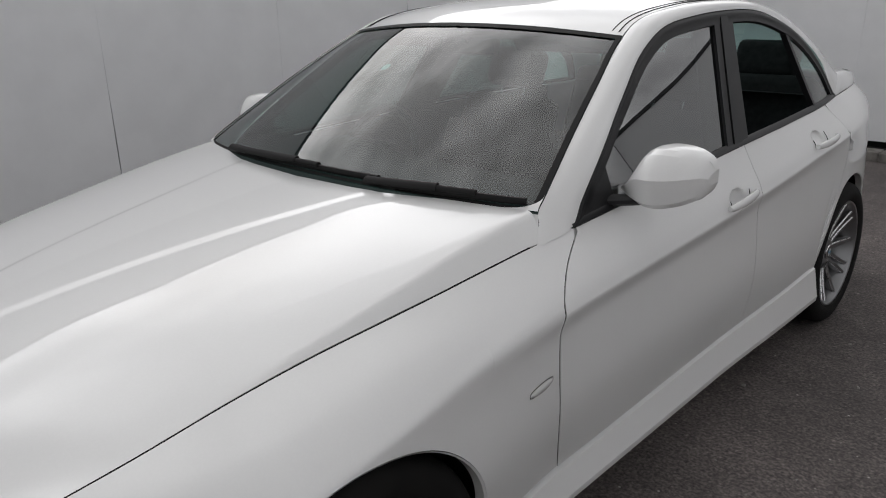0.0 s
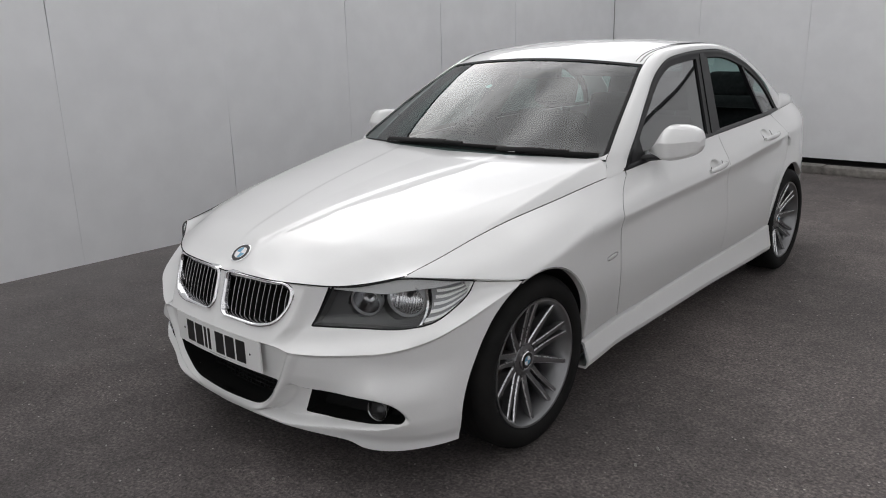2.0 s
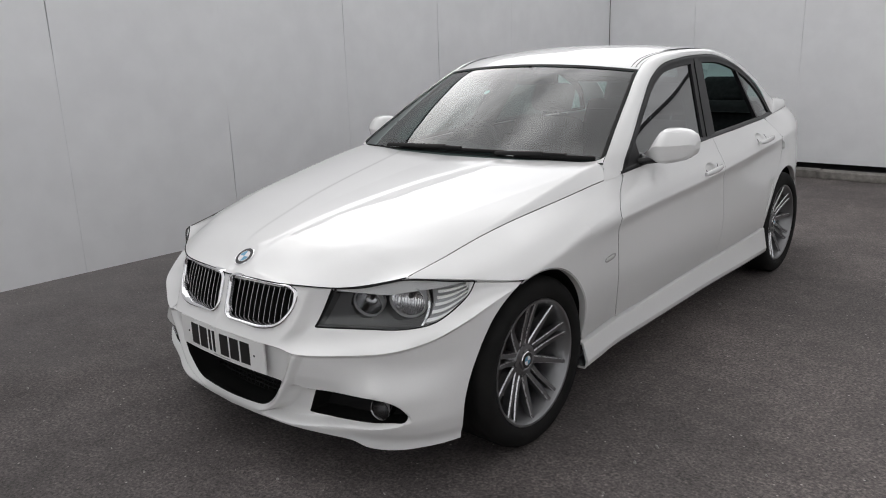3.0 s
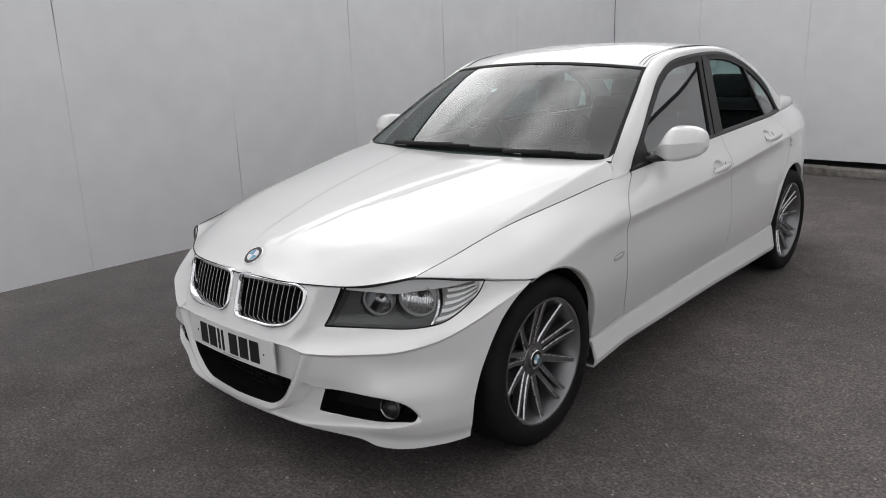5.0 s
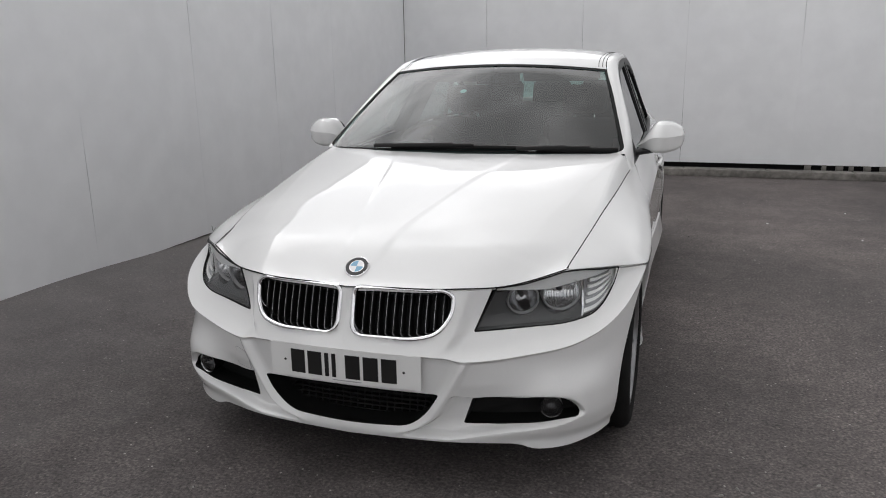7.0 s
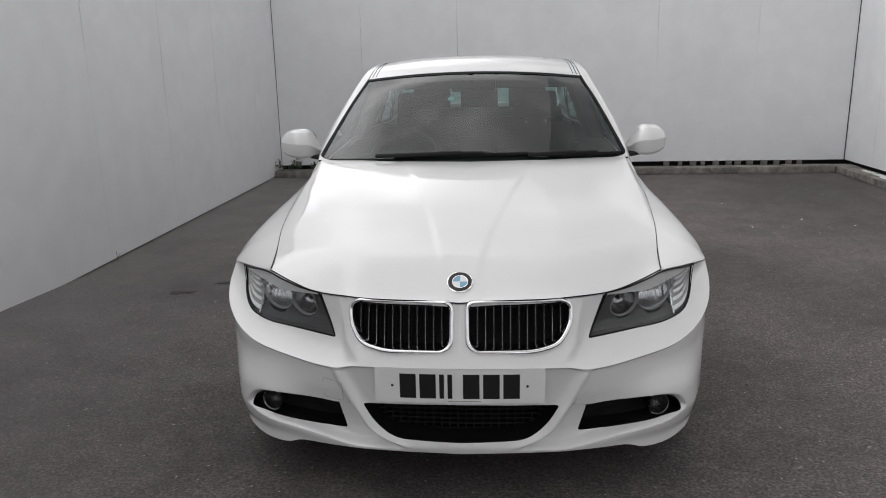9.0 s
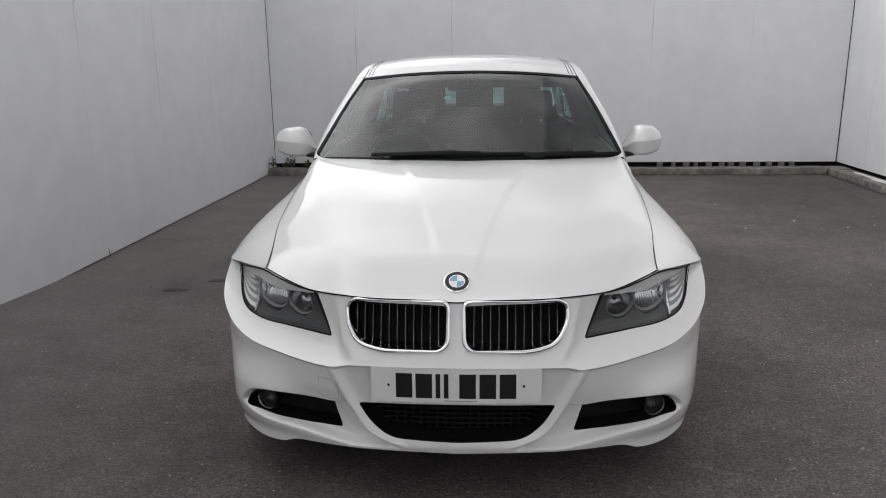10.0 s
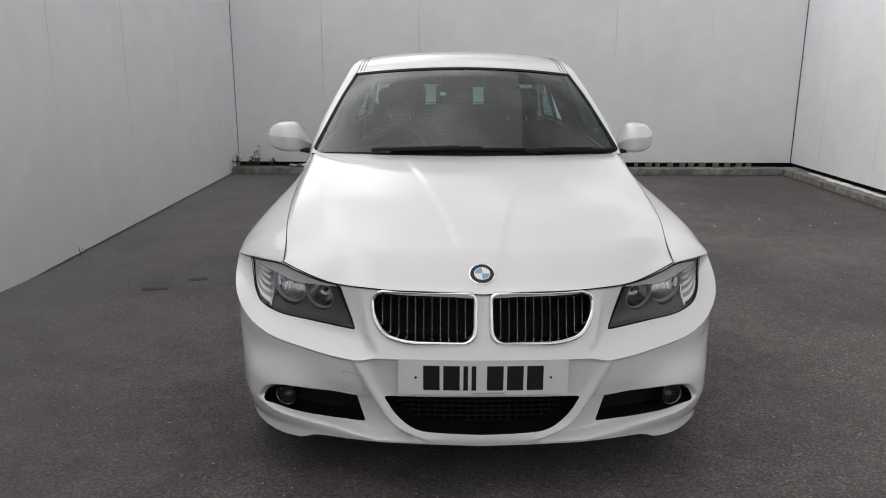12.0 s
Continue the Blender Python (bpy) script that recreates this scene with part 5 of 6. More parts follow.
# honeycomb-like bars across the middle intake
for i, z in enumerate(np.linspace(0.235, 0.352, 8)):
    half = np.interp(z, [0.225, 0.25, 0.29, 0.36], [0.16, 0.232, 0.272, 0.305]) - 0.004
    xs = np.linspace(-half, half, 25)
    p = nose_at(xs, np.full(25, z), -0.105)
    v, f = sweep(p, [(0.008, -0.003), (0.008, 0.003), (-0.008, 0.003), (-0.008, -0.003)], up=(0, -1, 0))
    mesh_object("grille_bar", v, f, SEAL, bumper)
for x in np.linspace(-0.28, 0.28, 22):
    z0 = np.interp(abs(x), [0.0, 0.16, 0.232, 0.272, 0.305], [0.222, 0.228, 0.25, 0.29, 0.355])
    p = nose_at(np.full(5, x), np.linspace(z0, 0.36, 5), -0.107)
    v, f = sweep(p, [(0.006, -0.0025), (0.006, 0.0025), (-0.006, 0.0025), (-0.006, -0.0025)], up=(0, -1, 0))
    mesh_object("grille_bar", v, f, SEAL, bumper)
for s in (1, -1):
    backing(SIDE_INTAKE * np.array([s, 1.0]), 0.07, "intake_duct")
    m = Matrix.Translation((0.636 * s, -0.585, 0.303)) @ Matrix.Rotation(radians(12 * s), 4, "Z")
    rim_f = lathe("fog_lamp", [(0.0325, 0.05), (0.0365, 0.03), (0.0375, 0.0), (0.0360, -0.003), (0.0340, 0.0)], DARK_CHROME, car, "round fog lamp with a bright rim", n=36, axis="y")
    rim_f.matrix_basis = m
    lathe("fog_reflector", [(0.032, 0.002), (0.026, 0.022), (0.012, 0.034), (0.0, 0.036)], FOG_BOWL, rim_f, n=32, axis="y")
    gl = lathe("fog_glass", [(0.0325, 0.0), (0.022, -0.0025), (0.0, -0.0035)], LENS, rim_f, n=32, axis="y")
    gl.visible_shadow = False

# cover of the towing eye
sq = rounded([(-0.437, 0.432), (-0.437, 0.362), (-0.372, 0.358), (-0.368, 0.430)], 0.008, 4)
tow = nose_at(sq[:, 0], sq[:, 1], 0.0002)
tube("tow_cover_joint", tow, 0.0009, LAMP_GREY, bumper, closed=True, sides=5, up=(0, -1, 0))

# ---- registration plate, badge ----
PZ = 0.436
rows = [[nose_at(x, z, 0.0)[1] for z in (PZ - 0.055, PZ + 0.055)] for x in (-0.2, 0.0, 0.2)]
plate_y = min(min(r) for r in rows) - 0.002
bow = 0.012
pv = np.array([[(x, plate_y + bow * (x / 0.26) ** 2, z) for z in (PZ - 0.0555, PZ - 0.053, PZ + 0.053, PZ + 0.0555)] for x in np.linspace(-0.26, 0.26, 27)])
plate = sheet("registration_plate", pv, PLATE, car, 1, 0.006, (0, -1, 0), "white plate with blank black bars")
left = -0.183
for wd in (0.050, 0.050, 0.014, 0.014, None, 0.050, 0.050, 0.050):
    if wd is None:
        left += 0.022
        continue
    bar = np.array([[(x, plate_y + bow * (x / 0.26) ** 2 - 0.0012, z) for z in (PZ - 0.0395, PZ + 0.0395)] for x in np.linspace(left, left + wd, 5)])
    sheet("black_bar", bar, INK, plate, 1, 0.001, (0, -1, 0))
    left += wd + 0.011
small = np.array([[(x, plate_y + bow * (x / 0.26) ** 2 - 0.0010, z) for z in (PZ - 0.0495, PZ - 0.0468)] for x in np.linspace(-0.035, 0.065, 5)])
sheet("maker_line", small, LAMP_GREY, plate, 1, 0.0008, (0, -1, 0))
for x in (-0.206, 0.206):
    b = lathe("plate_screw", [(0.0045, 0.002), (0.004, -0.001), (0.0, -0.002)], INK, plate, n=14, axis="y")
    b.matrix_basis = Matrix.Translation((x, plate_y + bow * (x / 0.26) ** 2, PZ))
by = -0.617
slope = (float(bonnet(0, by + 0.03)) - float(bonnet(0, by - 0.03))) / 0.06
badge = lathe("badge", [(0.041, -0.002), (0.041, 0.004), (0.0385, 0.0055), (0.036, 0.0045), (0.0, 0.0045)], CHROME, car, "round badge with blue and white quarters", n=48, axis="z")
badge.matrix_basis = Matrix.Translation((0, by, float(bonnet(0, by)) + 0.001)) @ Matrix.Rotation(math.atan(slope), 4, "X")
lathe("badge_ring", [(0.0372, 0.0046), (0.0372, 0.0054), (0.0245, 0.0056), (0.0245, 0.0046)], INK, badge, n=48, axis="z")
lathe("badge_edge", [(0.0255, 0.0056), (0.025, 0.0063), (0.0235, 0.0063), (0.0230, 0.0056)], CHROME, badge, n=40, axis="z")
for k in range(4):
    a = np.linspace(k * math.pi / 2, (k + 1) * math.pi / 2, 10)
    v = [(0, 0, 0.0060)] + [(0.0235 * math.cos(t), 0.0235 * math.sin(t), 0.0060) for t in a]
    mesh_object("badge_quarter", v, [(0, i, i + 1) for i in range(1, 10)], BLUE if k % 2 else BADGE_WHITE, badge)


# ---- wheels ----
def spoke_mesh(width0, width1, shift0, shift1, sway):
    """A tapered, dished spoke along +z with a narrow bright top and deep dark sides; outward is +x."""
    rings = []
    for r in np.linspace(0.046, 0.228, 16):
        u = (r - 0.046) / 0.182
        w, c = width0 + (width1 - width0) * u, shift0 + (shift1 - shift0) * u ** 1.3 + sway * math.sin(math.pi * u)
        x = 0.050 + 0.044 * u**1.6 + 0.012 * (1 - u) * u
        dpt = 0.040 - 0.014 * u
        prof = [(x - 0.005, -w), (x, -w * 0.72), (x, w * 0.72), (x - 0.005, w), (x - dpt, w * 1.1), (x - dpt, -w * 1.1)]
        rings.append([(a, c + b, r) for a, b in prof])
    v = np.array(rings).reshape(-1, 3)
    return v, [q for q in grid_faces(16, 6, True)] + [tuple(range(6)), tuple(range(90, 96))[::-1]]


def wheel(centre, side, turn):
    root = lathe("wheel", [(0.226, -0.10), (0.200, -0.09), (0.196, -0.02), (0.205, 0.05), (0.219, 0.085), (0.224, 0.098), (0.229, 0.104), (0.236, 0.105), (0.2385, 0.100), (0.238, 0.09), (0.234, 0.085)], BARREL, car, "dark grey double-spoke alloy wheel", n=96)
    root.matrix_basis = Matrix.Translation(centre) @ (Matrix.Rotation(math.pi, 4, "Z") if side < 0 else Matrix()) @ Matrix.Rotation(radians(turn), 4, "X")
    tyre_prof = [(0.232, 0.088), (0.240, 0.104), (0.252, 0.1115), (0.268, 0.1145), (0.285, 0.113), (0.300, 0.107), (0.310, 0.098), (0.3155, 0.086)]
    for a in (0.075, 0.045, 0.015):
        tyre_prof += [(0.318, a), (0.318, a - 0.012), (0.311, a - 0.013), (0.311, a - 0.017)]
    tyre_prof += [(0.318, -0.012), (0.318, -0.07), (0.3155, -0.086), (0.300, -0.107), (0.268, -0.1145), (0.240, -0.104), (0.232, -0.088)]
    lathe("tyre", tyre_prof, RUBBER, root, "black low-profile tyre", n=96)
    for i in range(10):
        specs = ((0.0105, 0.0085, -0.0160, -0.0235, 0.003), (0.0105, 0.0085, 0.0160, 0.0235, -0.003)) if i % 2 == 0 else ((0.0165, 0.0085, 0.0, 0.0, 0.0),)
        for sp in specs:
            v, f = spoke_mesh(*sp)
            bm = bmesh.new()
            vs = [bm.verts.new(q) for q in v]
            for q in f:
                bm.faces.new([vs[j] for j in q])
            o = part("spoke", bm, ALLOY, root, angle=20)
            # the chamfers take the lighter alloy, a glint put into the colour
            o.data.materials.append(ALLOY_GLINT)
            for p in o.data.polygons:
                if len(p.vertices) == 4 and sorted(k % 6 for k in p.vertices) in ([0, 0, 1, 1], [2, 2, 3, 3]):
                    p.material_index = 1
            o.matrix_basis = Matrix.Rotation(i * math.pi / 5, 4, "X")
    # webs that tie each pair of spokes to the hub, with a pocket for a bolt between them
    for i in range(5):
        a0 = i * 2 * math.pi / 5
        web = [[(x, r * math.sin(a0 + da), r * math.cos(a0 + da)) for da in np.linspace(-0.36, 0.36, 7)] for r, x in ((0.040, 0.050), (0.058, 0.046), (0.070, 0.038), (0.078, 0.024))]
        sheet("spoke_web", np.array(web), ALLOY, root, 1, 0.006, (1, 0, 0), angle=30)
    lathe("hub", [(0.068, 0.018), (0.066, 0.045), (0.058, 0.054), (0.040, 0.057), (0.035, 0.053), (0.0, 0.053)], ALLOY, root, n=48)
    cap = lathe("hub_cap", [(0.034, 0.050), (0.0335, 0.062), (0.031, 0.064), (0.0285, 0.063), (0.0, 0.064)], CHROME, root, "round badge cap", n=40)
    lathe("cap_ring", [(0.0285, 0.0638), (0.0285, 0.0648), (0.018, 0.0655), (0.018, 0.064)], INK, root, n=32)
    for q in range(4):
        a = np.linspace(q * math.pi / 2, (q + 1) * math.pi / 2, 8)
        v = [(0.0656, 0, 0)] + [(0.0656, 0.0178 * math.cos(t), 0.0178 * math.sin(t)) for t in a]
        mesh_object("cap_quarter", v, [(0, i, i + 1) for i in range(1, 8)], BLUE if q % 2 else BADGE_WHITE, root)
    for i in range(5):
        a = (i + 0.5) * 2 * math.pi / 5
        b = lathe("wheel_bolt", [(0.0155, 0.052), (0.0155, 0.0545), (0.012, 0.0545), (0.0105, 0.045), (0.0085, 0.045), (0.0085, 0.052), (0.0, 0.053)], CAST, root, n=16)
        b.matrix_basis = Matrix.Translation((0, 0.050 * math.cos(a), 0.050 * math.sin(a)))
    lathe("brake_disc", [(0.08, 0.015), (0.085, -0.005), (0.150, -0.005), (0.150, -0.027), (0.08, -0.027)], STEEL, root, "bare steel brake disc", n=64)
    # caliper, over the upper rear of the disc
    cal = [[(x, r * math.cos(t), r * math.sin(t)) for t in np.linspace(0.2, 1.3, 12)] for x, r in ((-0.05, 0.10), (0.022, 0.095), (0.03, 0.12), (0.022, 0.165), (-0.05, 0.172))]
    sheet("brake_caliper", np.array(cal), CAST, root, 1, 0.0, (1, 0, 0), "grey cast brake caliper")
    return root


wheel((0.740, 0.0, 0.318), 1, 0)
wheel((0.716, 2.76, 0.318), 1, 21)
wheel((-0.738, 0.0, 0.318), -1, 10)
wheel((-0.716, 2.76, 0.318), -1, 33)
for s in (1, -1):
    for y in (0.0, 2.76):
        wall_in = np.array([[(0.52, y + r * math.cos(a) - 0.03 * (y < 1), 0.318 + r * math.sin(a)) for a in np.linspace(-0.6, math.pi + 0.6, 30)] for r in (0.02, 0.385)])
        sheet("wheel_house", wall_in, BLACK, car, s, 0.0, (1, 0, 0))

# ---- wipers ----
STICKER = shader("sticker_green", (0.35, 0.62, 0.60), 0.5)


def on_screen(u, k, lift):
    """A point a little above the windscreen; u across from -1 to 1, k up from 0 to 1."""
    i, j = k * 39, (u + 1) / 2 * 40
    i0, j0 = min(int(i), 38), min(int(j), 39)
    a, b = i - i0, j - j0
    p = screen[i0, j0] * (1 - a) * (1 - b) + screen[i0 + 1, j0] * a * (1 - b) + screen[i0, j0 + 1] * (1 - a) * b + screen[i0 + 1, j0 + 1] * a * b
    return p + np.array([0, -0.55, 0.83]) * lift


for u0, um, u1, k0, km, k1 in ((-0.60, -0.05, 0.40, 0.03, 0.050, 0.055), (0.36, 0.66, 0.96, 0.02, 0.040, 0.050)):
    blade_path = [on_screen(u, k0 + (k1 - k0) * (u - u0) / (u1 - u0), 0.012) for u in np.linspace(u0 + 0.12, u1, 16)]
    arm_path = [on_screen(u, k0 - 0.01 + (km - k0 + 0.012) * (u - u0) / (um - u0), 0.024 - 0.006 * abs(u - um)) for u in np.linspace(u0, um, 12)]
    arm = tube("wiper", arm_path, 0.013, SEAL, car, flat=0.55, label="black windscreen wiper", up=(0, -0.55, 0.83))
    tube("blade", blade_path, 0.009, SEAL, arm, flat=1.1, up=(0, -0.55, 0.83))
    tube("blade_carrier", [on_screen(u, k0 + (k1 - k0) * (u - u0) / (u1 - u0) + 0.004, 0.022) for u in np.linspace(um - 0.12, um + 0.14, 8)], 0.009, SEAL, arm, flat=0.8, up=(0, -0.55, 0.83))
# painted corners that round off the foot of the screen
for s_u in (1, -1):
    fan = []
    for th in np.linspace(0, math.pi / 2, 12):
        u_a, k_a = 1 - 0.115 * (1 - math.sin(th)), 0.125 * (1 - math.cos(th))
        fan.append([on_screen(s_u * (1 + (u_a - 1) * r), k_a * r, 0.005) for r in np.linspace(0.0, 1.0, 5)])
    sheet("screen_corner", np.array(fan), PAINT, car, 1, 0.0, (0, -1, 1))
# a small round sticker inside the screen
best = min(((abs(on_screen(u, k, 0)[2] - 1.222) + abs(on_screen(u, k, 0)[0] + 0.105), u, k) for u in np.linspace(-0.3, 0.0, 31) for k in np.linspace(0.3, 1, 71)))
disc = np.array([[on_screen(best[1] + r * 0.026 * math.cos(a), best[2] + r * 0.021 * math.sin(a), -0.004) for a in np.linspace(0, 2 * math.pi, 20)] for r in (0.05, 1.0)])
sheet("screen_sticker", disc, STICKER, car, 1, 0.0, (0, -1, 1), "small round pale blue-green sticker")
# scuttle between bonnet and screen
sc = np.array([[(u * 0.70, float(bonnet_rear(abs(u * 0.70))) + dy, 0.937 - 0.018 * u * u + dz) for u in np.linspace(-1, 1, 31)] for dy, dz in ((-0.03, 0.0), (0.03, -0.01), (0.12, 0.01))])
sheet("scuttle", sc, BLACK, car, 1, 0.0, (0, 0, 1))
fin = [[(w * 0.022 * math.cos(a) * (1 - 0.5 * k), 2.36 + 0.10 * k + w * 0.05 * math.sin(a) * (1 - 0.6 * k), 1.372 + 0.045 * k) for a in np.linspace(0, 2 * math.pi, 16)] for k, w in ((0, 1.25), (0.3, 1.0), (0.7, 0.8), (0.95, 0.5), (1.0, 0.1))]
sheet("roof_aerial", np.array(fin), PAINT, car, 1, 0.0, (0, 0, 1))

# ---- cabin ----
def cushion(bm, lo, hi, m, bevel=0.05):
    box_bm(bm, lo, hi, bevel, 3, m)


def seat(x, y, name="front_seat"):
    m0 = Matrix.Translation((x, y, 0.0))
    bm = bmesh.new()
    cushion(bm, (-0.25, -0.28, 0.30), (0.25, 0.26, 0.52), m0)
    base = part(name, bm, CLOTH, car, "dark cloth seat with headrest")
    lean = m0 @ Matrix.Translation((0, 0.22, 0.45)) @ Matrix.Rotation(radians(-20), 4, "X")
    bm = bmesh.new()
    cushion(bm, (-0.24, -0.06, 0.0), (0.24, 0.07, 0.60), lean, 0.06)
    cushion(bm, (-0.265, -0.10, 0.05), (-0.19, 0.05, 0.46), lean, 0.03)
    cushion(bm, (0.19, -0.10, 0.05), (0.265, 0.05, 0.46), lean, 0.03)
    part("backrest", bm, CLOTH, base)
    bm = bmesh.new()
    cushion(bm, (-0.135, -0.055, 0.635), (0.135, 0.05, 0.805), lean, 0.045)
    part("headrest", bm, CLOTH, base)
    for dx in (-0.06, 0.06):
        tube("headrest_post", [tuple(lean @ Vector((dx, 0, z))) for z in (0.57, 0.61, 0.65)], 0.007, CHROME, base)
    return base


seat(0.37, 1.50)
seat(-0.37, 1.50)
bm = bmesh.new()
cushion(bm, (-0.62, 2.15, 0.30), (0.62, 2.62, 0.50), Matrix())
bench = part("rear_seat", bm, CLOTH, car, "dark cloth rear bench with headrests")
lean = Matrix.Translation((0, 2.60, 0.45)) @ Matrix.Rotation(radians(-22), 4, "X")
bm = bmesh.new()
cushion(bm, (-0.62, -0.06, 0.0), (0.62, 0.08, 0.66), lean, 0.06)
part("backrest", bm, CLOTH, bench)
for x in (-0.36, 0.0, 0.36):
    bm = bmesh.new()
    cushion(bm, (x - 0.14, -0.04, 0.64), (x + 0.14, 0.06, 0.82), lean, 0.04)
    part("headrest", bm, CLOTH, bench)
shelf = np.array([[(x, y, 1.0) for x in np.linspace(-0.62, 0.62, 6)] for y in np.linspace(2.72, 3.05, 4)])
sheet("parcel_shelf", shelf, CLOTH, car, 1, 0.0, (0, 0, 1))
floor_pan = np.array([[(x, y, 0.26) for x in np.linspace(-0.78, 0.78, 6)] for y in np.linspace(0.62, 2.8, 8)])
sheet("cabin_floor", floor_pan, LINING, car, 1, 0.0, (0, 0, 1))
dash = []
for x in np.linspace(-0.72, 0.72, 31):
    hump = 0.035 * math.exp(-((x + 0.37) / 0.20) ** 2)
    dash.append([(x, 0.60, 0.91), (x, 0.74, 0.925 + hump * 0.2), (x, 0.90, 0.935 + hump), (x, 1.00, 0.925 + hump), (x, 1.04, 0.88), (x, 1.02, 0.70), (x, 0.95, 0.50)])
sheet("dashboard", np.array(dash), SEAL, car, 1, 0.0, (0, 0.3, 1), "black dashboard")
ang = np.linspace(0, 2 * math.pi, 48, endpoint=False)
sw = Matrix.Translation((-0.37, 1.13, 0.865)) @ Matrix.Rotation(radians(-24), 4, "X")
rim_path = [tuple(sw @ Vector((0.185 * math.cos(a), 0, 0.185 * math.sin(a)))) for a in ang]
steer = tube("steering_wheel", rim_path, 0.016, BLACK, car, closed=True, label="black leather steering wheel", up=tuple(sw.to_3x3() @ Vector((0, 1, 0))))
bm = bmesh.new()
box_bm(bm, (-0.075, -0.03, -0.07), (0.075, 0.03, 0.06), 0.02, 2, sw)
part("steering_hub", bm, BLACK, steer)
for a in (0.05, math.pi - 0.05, -math.pi / 2):
    tube("steering_spoke", [tuple(sw @ Vector((r * math.cos(a), 0, r * math.sin(a)))) for r in (0.05, 0.12, 0.18)], 0.016, BLACK, steer, flat=0.5)
bm = bmesh.new()
box_bm(bm, (-0.12, -0.02, -0.035), (0.12, 0.015, 0.035), 0.015, 2, Matrix.Translation((0.0, 1.24, 1.275)) @ Matrix.Rotation(radians(-10), 4, "X"))
rvm = part("interior_mirror", bm, BLACK, car, "black rear-view mirror")
tube("mirror_stem", [(0, 1.235, 1.29), (0, 1.20, 1.33), (0, 1.19, 1.345)], 0.018, BLACK, rvm)
for x in (-0.32, 0.32):
    block("sun_visor", (-0.20, -0.008, -0.075), (0.20, 0.008, 0.0), HEADLINER, car, 0.006, m=Matrix.Translation((x, 1.30, 1.315)) @ Matrix.Rotation(radians(38), 4, "X"))
for s in (1, -1):
    inner = np.array([[(float(belt_x(y)) - 0.05, y, z) for z in np.linspace(0.28, float(belt_z(y)) - 0.005, 6)] for y in np.linspace(0.66, 2.6, 20)])
    sheet("door_lining", inner, LINING, car, s, 0.0, (-1, 0, 0))
    top = np.array([[(float(belt_x(y)) - d, y, float(belt_z(y)) - 0.006) for d in (0.012, 0.03, 0.05)] for y in np.linspace(0.66, 2.6, 20)])
    sheet("door_capping", top, BLACK, car, s, 0.0, (0, 0, 1))
    # trim round the inner side of the centre pillar
    rows_p = [window_patch((y0, y0 + 0.16), (y0 + 0.01, y0 + 0.17), inset, 0.0, 0.0, 2, 12)[0] for y0, inset in ((1.58, 0.020), (1.60, 0.080), (1.64, 0.105), (1.72, 0.105), (1.76, 0.080), (1.77, 0.020))]
    sheet("pillar_lining", np.array(rows_p), HEADLINER, car, s, 0.0, (-1, 0, 0))


# ---- small things in the yard ----
rng = random.Random(11)


def leaf_card(bm, base, direction, length, width, bend):
    """One small leaf, folded along its middle."""
    d = Vector(direction).normalized()
    s = d.cross(Vector((0, 0, 1)))
    s = s.normalized() if s.length > 1e-3 else Vector((1, 0, 0))
    up = s.cross(d)
    b = Vector(base)
    pts = [b, b + d * length * 0.45 + s * width + up * bend, b + d * length * 0.5 + up * bend * 0.4, b + d * length * 0.45 - s * width + up * bend, b + d * length - up * bend]
    v = [bm.verts.new(p) for p in pts]
    bm.faces.new((v[0], v[2], v[1]))
    bm.faces.new((v[0], v[3], v[2]))
    bm.faces.new((v[1], v[2], v[4]))
    bm.faces.new((v[2], v[3], v[4]))


def weed(name, place, spread, height, leaves, label):
    """A low weed: thin stems with many small leaves."""
    root = None
    bm, bl = bmesh.new(), bmesh.new()
    for k in range(max(3, leaves // 14)):
        a, r = rng.uniform(0, 2 * math.pi), rng.random() ** 0.6
        tip = Vector((place[0] + spread[0] * r * math.cos(a), place[1] + spread[1] * r * math.sin(a), place[2] + height * rng.uniform(0.35, 1.0)))
        base = Vector((place[0] + (tip.x - place[0]) * 0.5, place[1] + (tip.y - place[1]) * 0.5, place[2]))
        for i in range(4):
            p, q = base.lerp(tip, i / 4), base.lerp(tip, (i + 1) / 4)
            bmesh.ops.create_cone(bm, cap_ends=False, segments=5, radius1=0.003 - 0.0005 * i, radius2=0.0025 - 0.0005 * i, depth=(q - p).length, matrix=Matrix.Translation((p + q) / 2) @ (q - p).to_track_quat("Z", "Y").to_matrix().to_4x4())
        for i in range(14):
            t = rng.uniform(0.15, 1.0)
            dirn = (rng.uniform(-1, 1), rng.uniform(-1, 0.4), rng.uniform(-0.2, 0.8))
            leaf_card(bl, base.lerp(tip, t), dirn, rng.uniform(0.025, 0.06), rng.uniform(0.008, 0.018), rng.uniform(0.0, 0.01))
    stems = part(name, bm, LEAF)
    tagged(stems, label, "plant")
    part("leaves", bl, LEAF, stems)
    return stems


grain(LEAF, ((0.035, 0.055, 0.025), (0.09, 0.115, 0.055)), 25.0)
weed("weed", (-2.52, 6.60, KZ), (0.24, 0.05), 0.15, 150, "low green weeds growing on the kerb in the corner")
weed("weed", (-2.40, 6.62, KZ), (0.05, 0.03), 0.29, 42, "tall thin weed growing on the kerb")
weed("weed", (-2.2, 6.62, KZ), (0.14, 0.05), 0.09, 70, "low green weeds growing on the kerb")
twig = tube("twig", [(-2.71, 2.36, 0.0), (-2.70, 2.35, 0.025), (-2.704, 2.35, 0.05), (-2.70, 2.34, 0.08)], 0.002, LEAF, None, sides=5)
tagged(twig, "thin dry twig standing at the foot of the white wall", "twig")
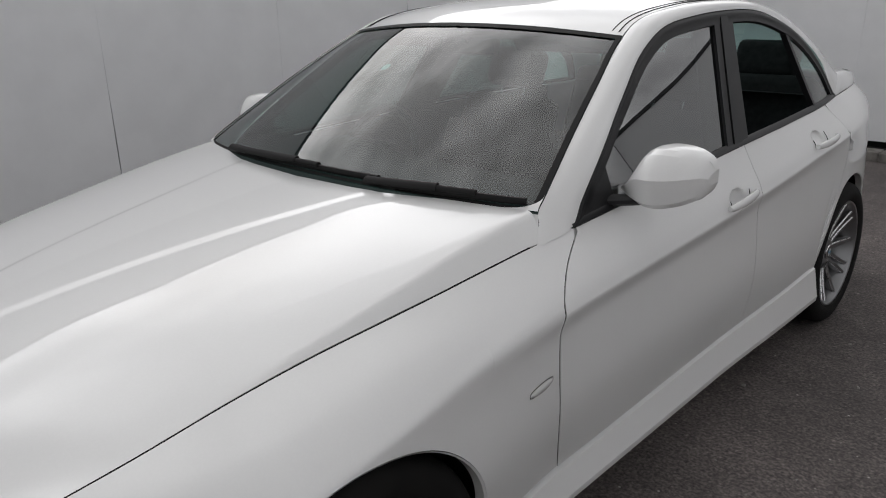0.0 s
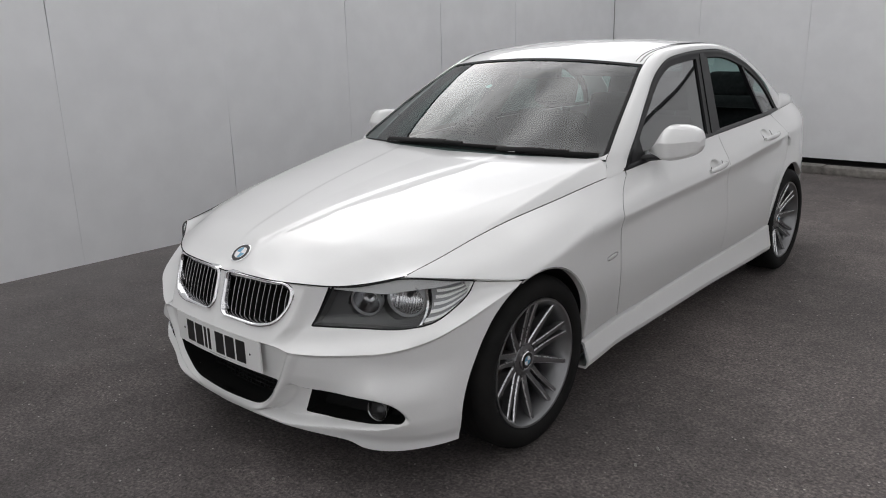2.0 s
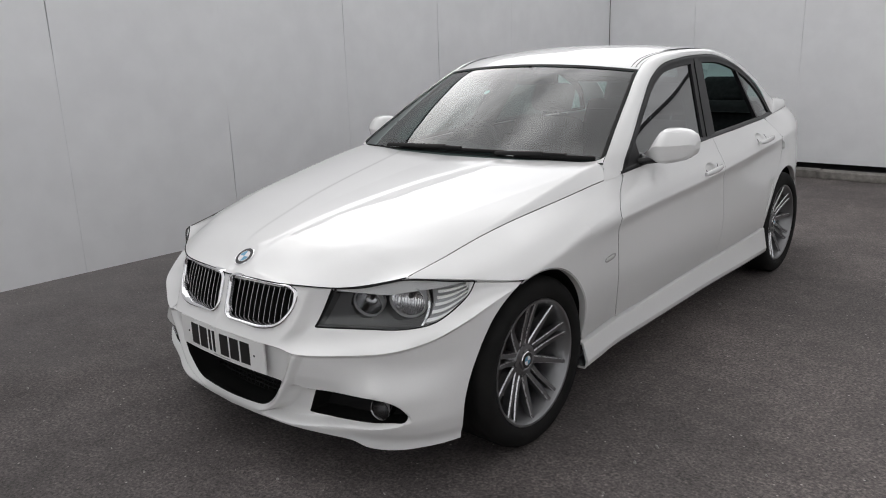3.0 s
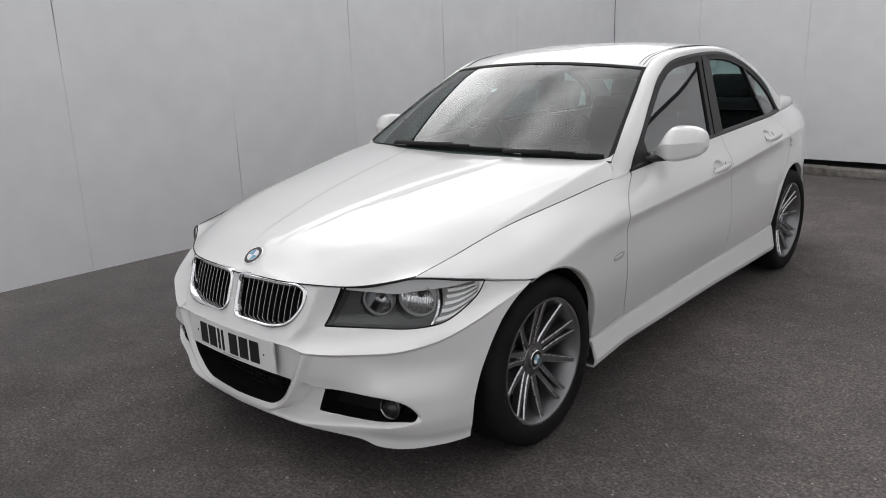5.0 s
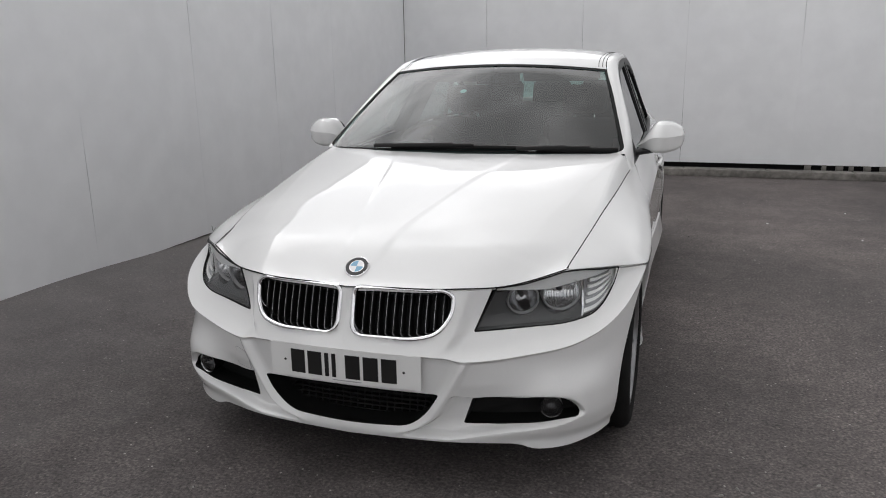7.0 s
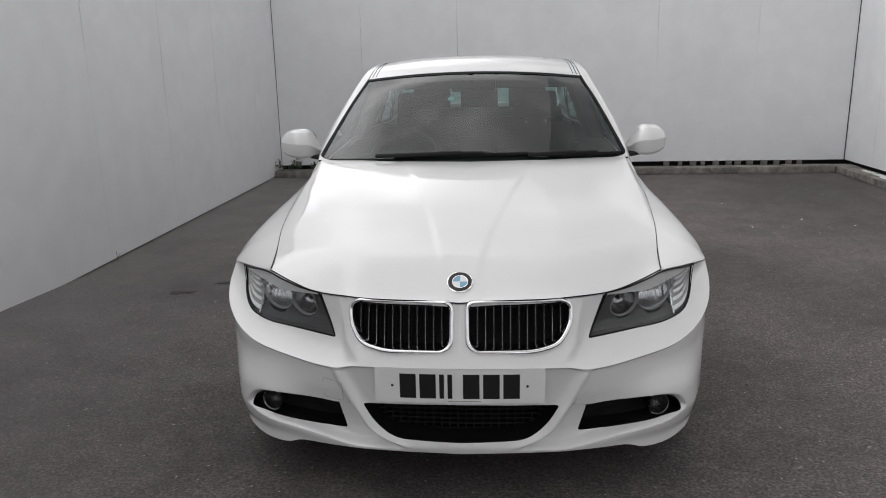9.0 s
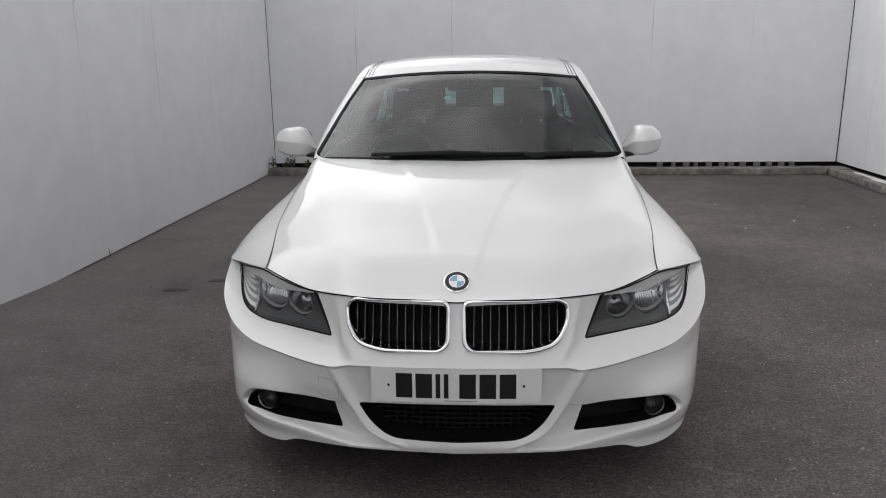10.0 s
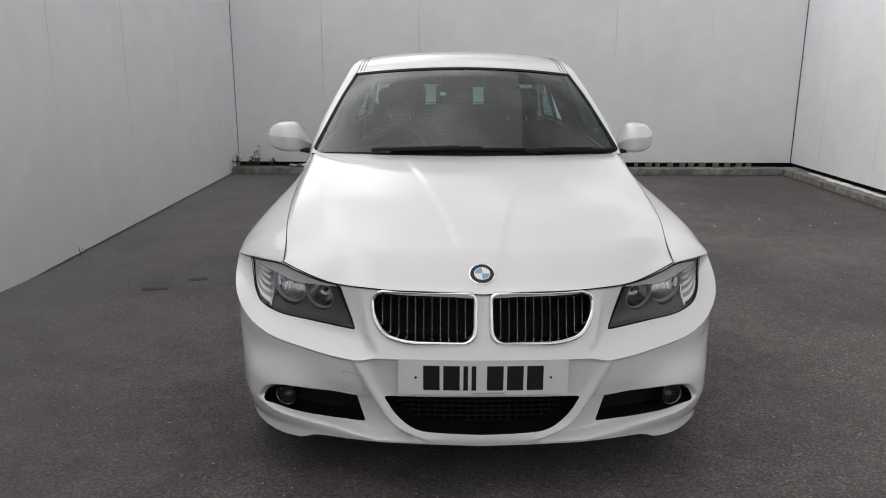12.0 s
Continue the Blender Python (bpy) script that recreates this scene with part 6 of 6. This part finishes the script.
tube("side_shoot", [(-2.702, 2.35, 0.03), (-2.695, 2.37, 0.05), (-2.693, 2.38, 0.06)], 0.0015, LEAF, twig, sides=5)

# a crumpled pale sheet on the kerb
n_s = 14
crumple = np.zeros((n_s, n_s, 3))
for i in range(n_s):
    for j in range(n_s):
        x, y = -2.00 + 0.26 * i / (n_s - 1), 6.54 + 0.12 * j / (n_s - 1)
        crumple[i, j] = (x + rng.uniform(-0.006, 0.006), y + rng.uniform(-0.006, 0.006), KZ + 0.012 + 0.05 * abs(noise.noise(Vector((x * 11, y * 13, 0.3)))) + 0.012 * rng.random())
scrap = sheet("paper_scrap", crumple, RUBBISH, None, 1, 0.0, (0, 0, 1), angle=25)
tagged(scrap, "crumpled pale sheet of rubbish lying on the kerb", "rubbish")

# pale packers in the dark joint under the far wall
packer = None
for i in range(12):
    x = 2.35 + 0.15 * i + rng.uniform(-0.02, 0.02)
    m = Matrix.Translation((x, FAR - 0.03, 0.055))
    if packer is None:
        packer = block("packer", (-0.035, 0.0, 0.0), (0.035, 0.04, 0.06), CONCRETE, None, 0.004)
        tagged(packer, "pale packing block in the joint under the wall", "packer", "packers under the far wall")
        packer.matrix_basis = m
    else:
        copy_thing(packer, m @ Matrix.Diagonal((rng.uniform(0.6, 1.2), 1, 1, 1)))

# loose grit on the asphalt
bm = bmesh.new()
for i in range(900):
    x, y = rng.uniform(-2.6, 4.1), rng.uniform(-2.6, 6.3)
    s = rng.choice((0.002, 0.003, 0.003, 0.004, 0.005, 0.008))
    bmesh.ops.create_icosphere(bm, subdivisions=1, radius=s, matrix=Matrix.Translation((x, y, float(ground_z(x, y)) + s * 0.3)) @ Euler((rng.random() * 6, rng.random() * 6, 0)).to_matrix().to_4x4() @ Matrix.Diagonal((rng.uniform(0.7, 1.5), rng.uniform(0.6, 1.1), 0.6, 1)))
grit = part("grit", bm, GRIT)
tagged(grit, "scattered pale grit on the dark asphalt", "grit", kind="stuff")
for i in range(9):
    x, y = rng.uniform(-1.5, 3.6), rng.uniform(-1.6, 4.8)
    if abs(x) < 1.0 and y > -0.9:
        x = 1.3 + rng.random() * 2
    bm = bmesh.new()
    bmesh.ops.create_grid(bm, x_segments=4, y_segments=3, size=0.5, matrix=Matrix.Diagonal((0.022, 0.014, 1, 1)))
    for v in bm.verts:
        v.co.z += 0.004 * rng.random() + 12 * v.co.x**2
    leaf = part("dry_leaf", bm, RUBBISH)
    leaf.matrix_basis = Matrix.Translation((x, y, float(ground_z(x, y)) + 0.003)) @ Matrix.Rotation(rng.random() * 6, 4, "Z")
    tagged(leaf, "small pale dry leaf lying on the asphalt", "leaf", "dry leaves on the asphalt")


def flat_blob(name, cx, cy, cz, length, width, turn, thick, material, label, category, group=""):
    """A thin irregular patch lying on a surface."""
    bm = bmesh.new()
    n_b = 28
    ring = []
    for i in range(n_b):
        a = 2 * math.pi * i / n_b
        r = 1 + 0.45 * noise.noise(Vector((math.cos(a) * 2 + cx * 7, math.sin(a) * 2 + cy * 5, 0.7)))
        ring.append((length / 2 * r * math.cos(a), width / 2 * r * math.sin(a)))
    top = [bm.verts.new((x * 0.94, y * 0.9, thick)) for x, y in ring]
    low = [bm.verts.new((x, y, 0.0)) for x, y in ring]
    bm.faces.new(top)
    for i in range(n_b):
        j = (i + 1) % n_b
        bm.faces.new((low[i], low[j], top[j], top[i]))
    ob = part(name, bm, material)
    ob.matrix_basis = Matrix.Translation((cx, cy, cz)) @ Matrix.Rotation(radians(turn), 4, "Z")
    tagged(ob, label, category, group)
    return ob


FLAKE = shader("white_flake", (0.72, 0.71, 0.69), 0.8)
grain(FLAKE, ((0.55, 0.54, 0.51), (0.80, 0.79, 0.77)), 30.0)
for k in range(9):
    fy = 4.0 + 0.24 * k + rng.uniform(-0.02, 0.02)
    flat_blob("plaster_flake", RIGHT - 0.135 - SKEW * (6.7 - fy) + rng.uniform(-0.015, 0.015), fy, KZ + 0.004, rng.uniform(0.22, 0.34), rng.uniform(0.06, 0.10), 90 + rng.uniform(-8, 8), 0.008, FLAKE, "flake of white plaster lying on the kerb", "plaster flake", "plaster flakes on the kerb")
TAR = shader("tar_stain", (0.018, 0.016, 0.016), 0.6)
grain(TAR, ((0.014, 0.013, 0.013), (0.035, 0.031, 0.030)), 40.0, bump=0.3, bump_scale=200.0)
for tx, ty, tl, tw in ((-1.90, 1.57, 0.20, 0.10), (-1.68, 1.79, 0.12, 0.07)):
    flat_blob("tar_stain", tx, ty, 0.001, tl, tw, 10, 0.002, TAR, "dark tar stain on the worn asphalt", "stain", "tar stains on the asphalt")
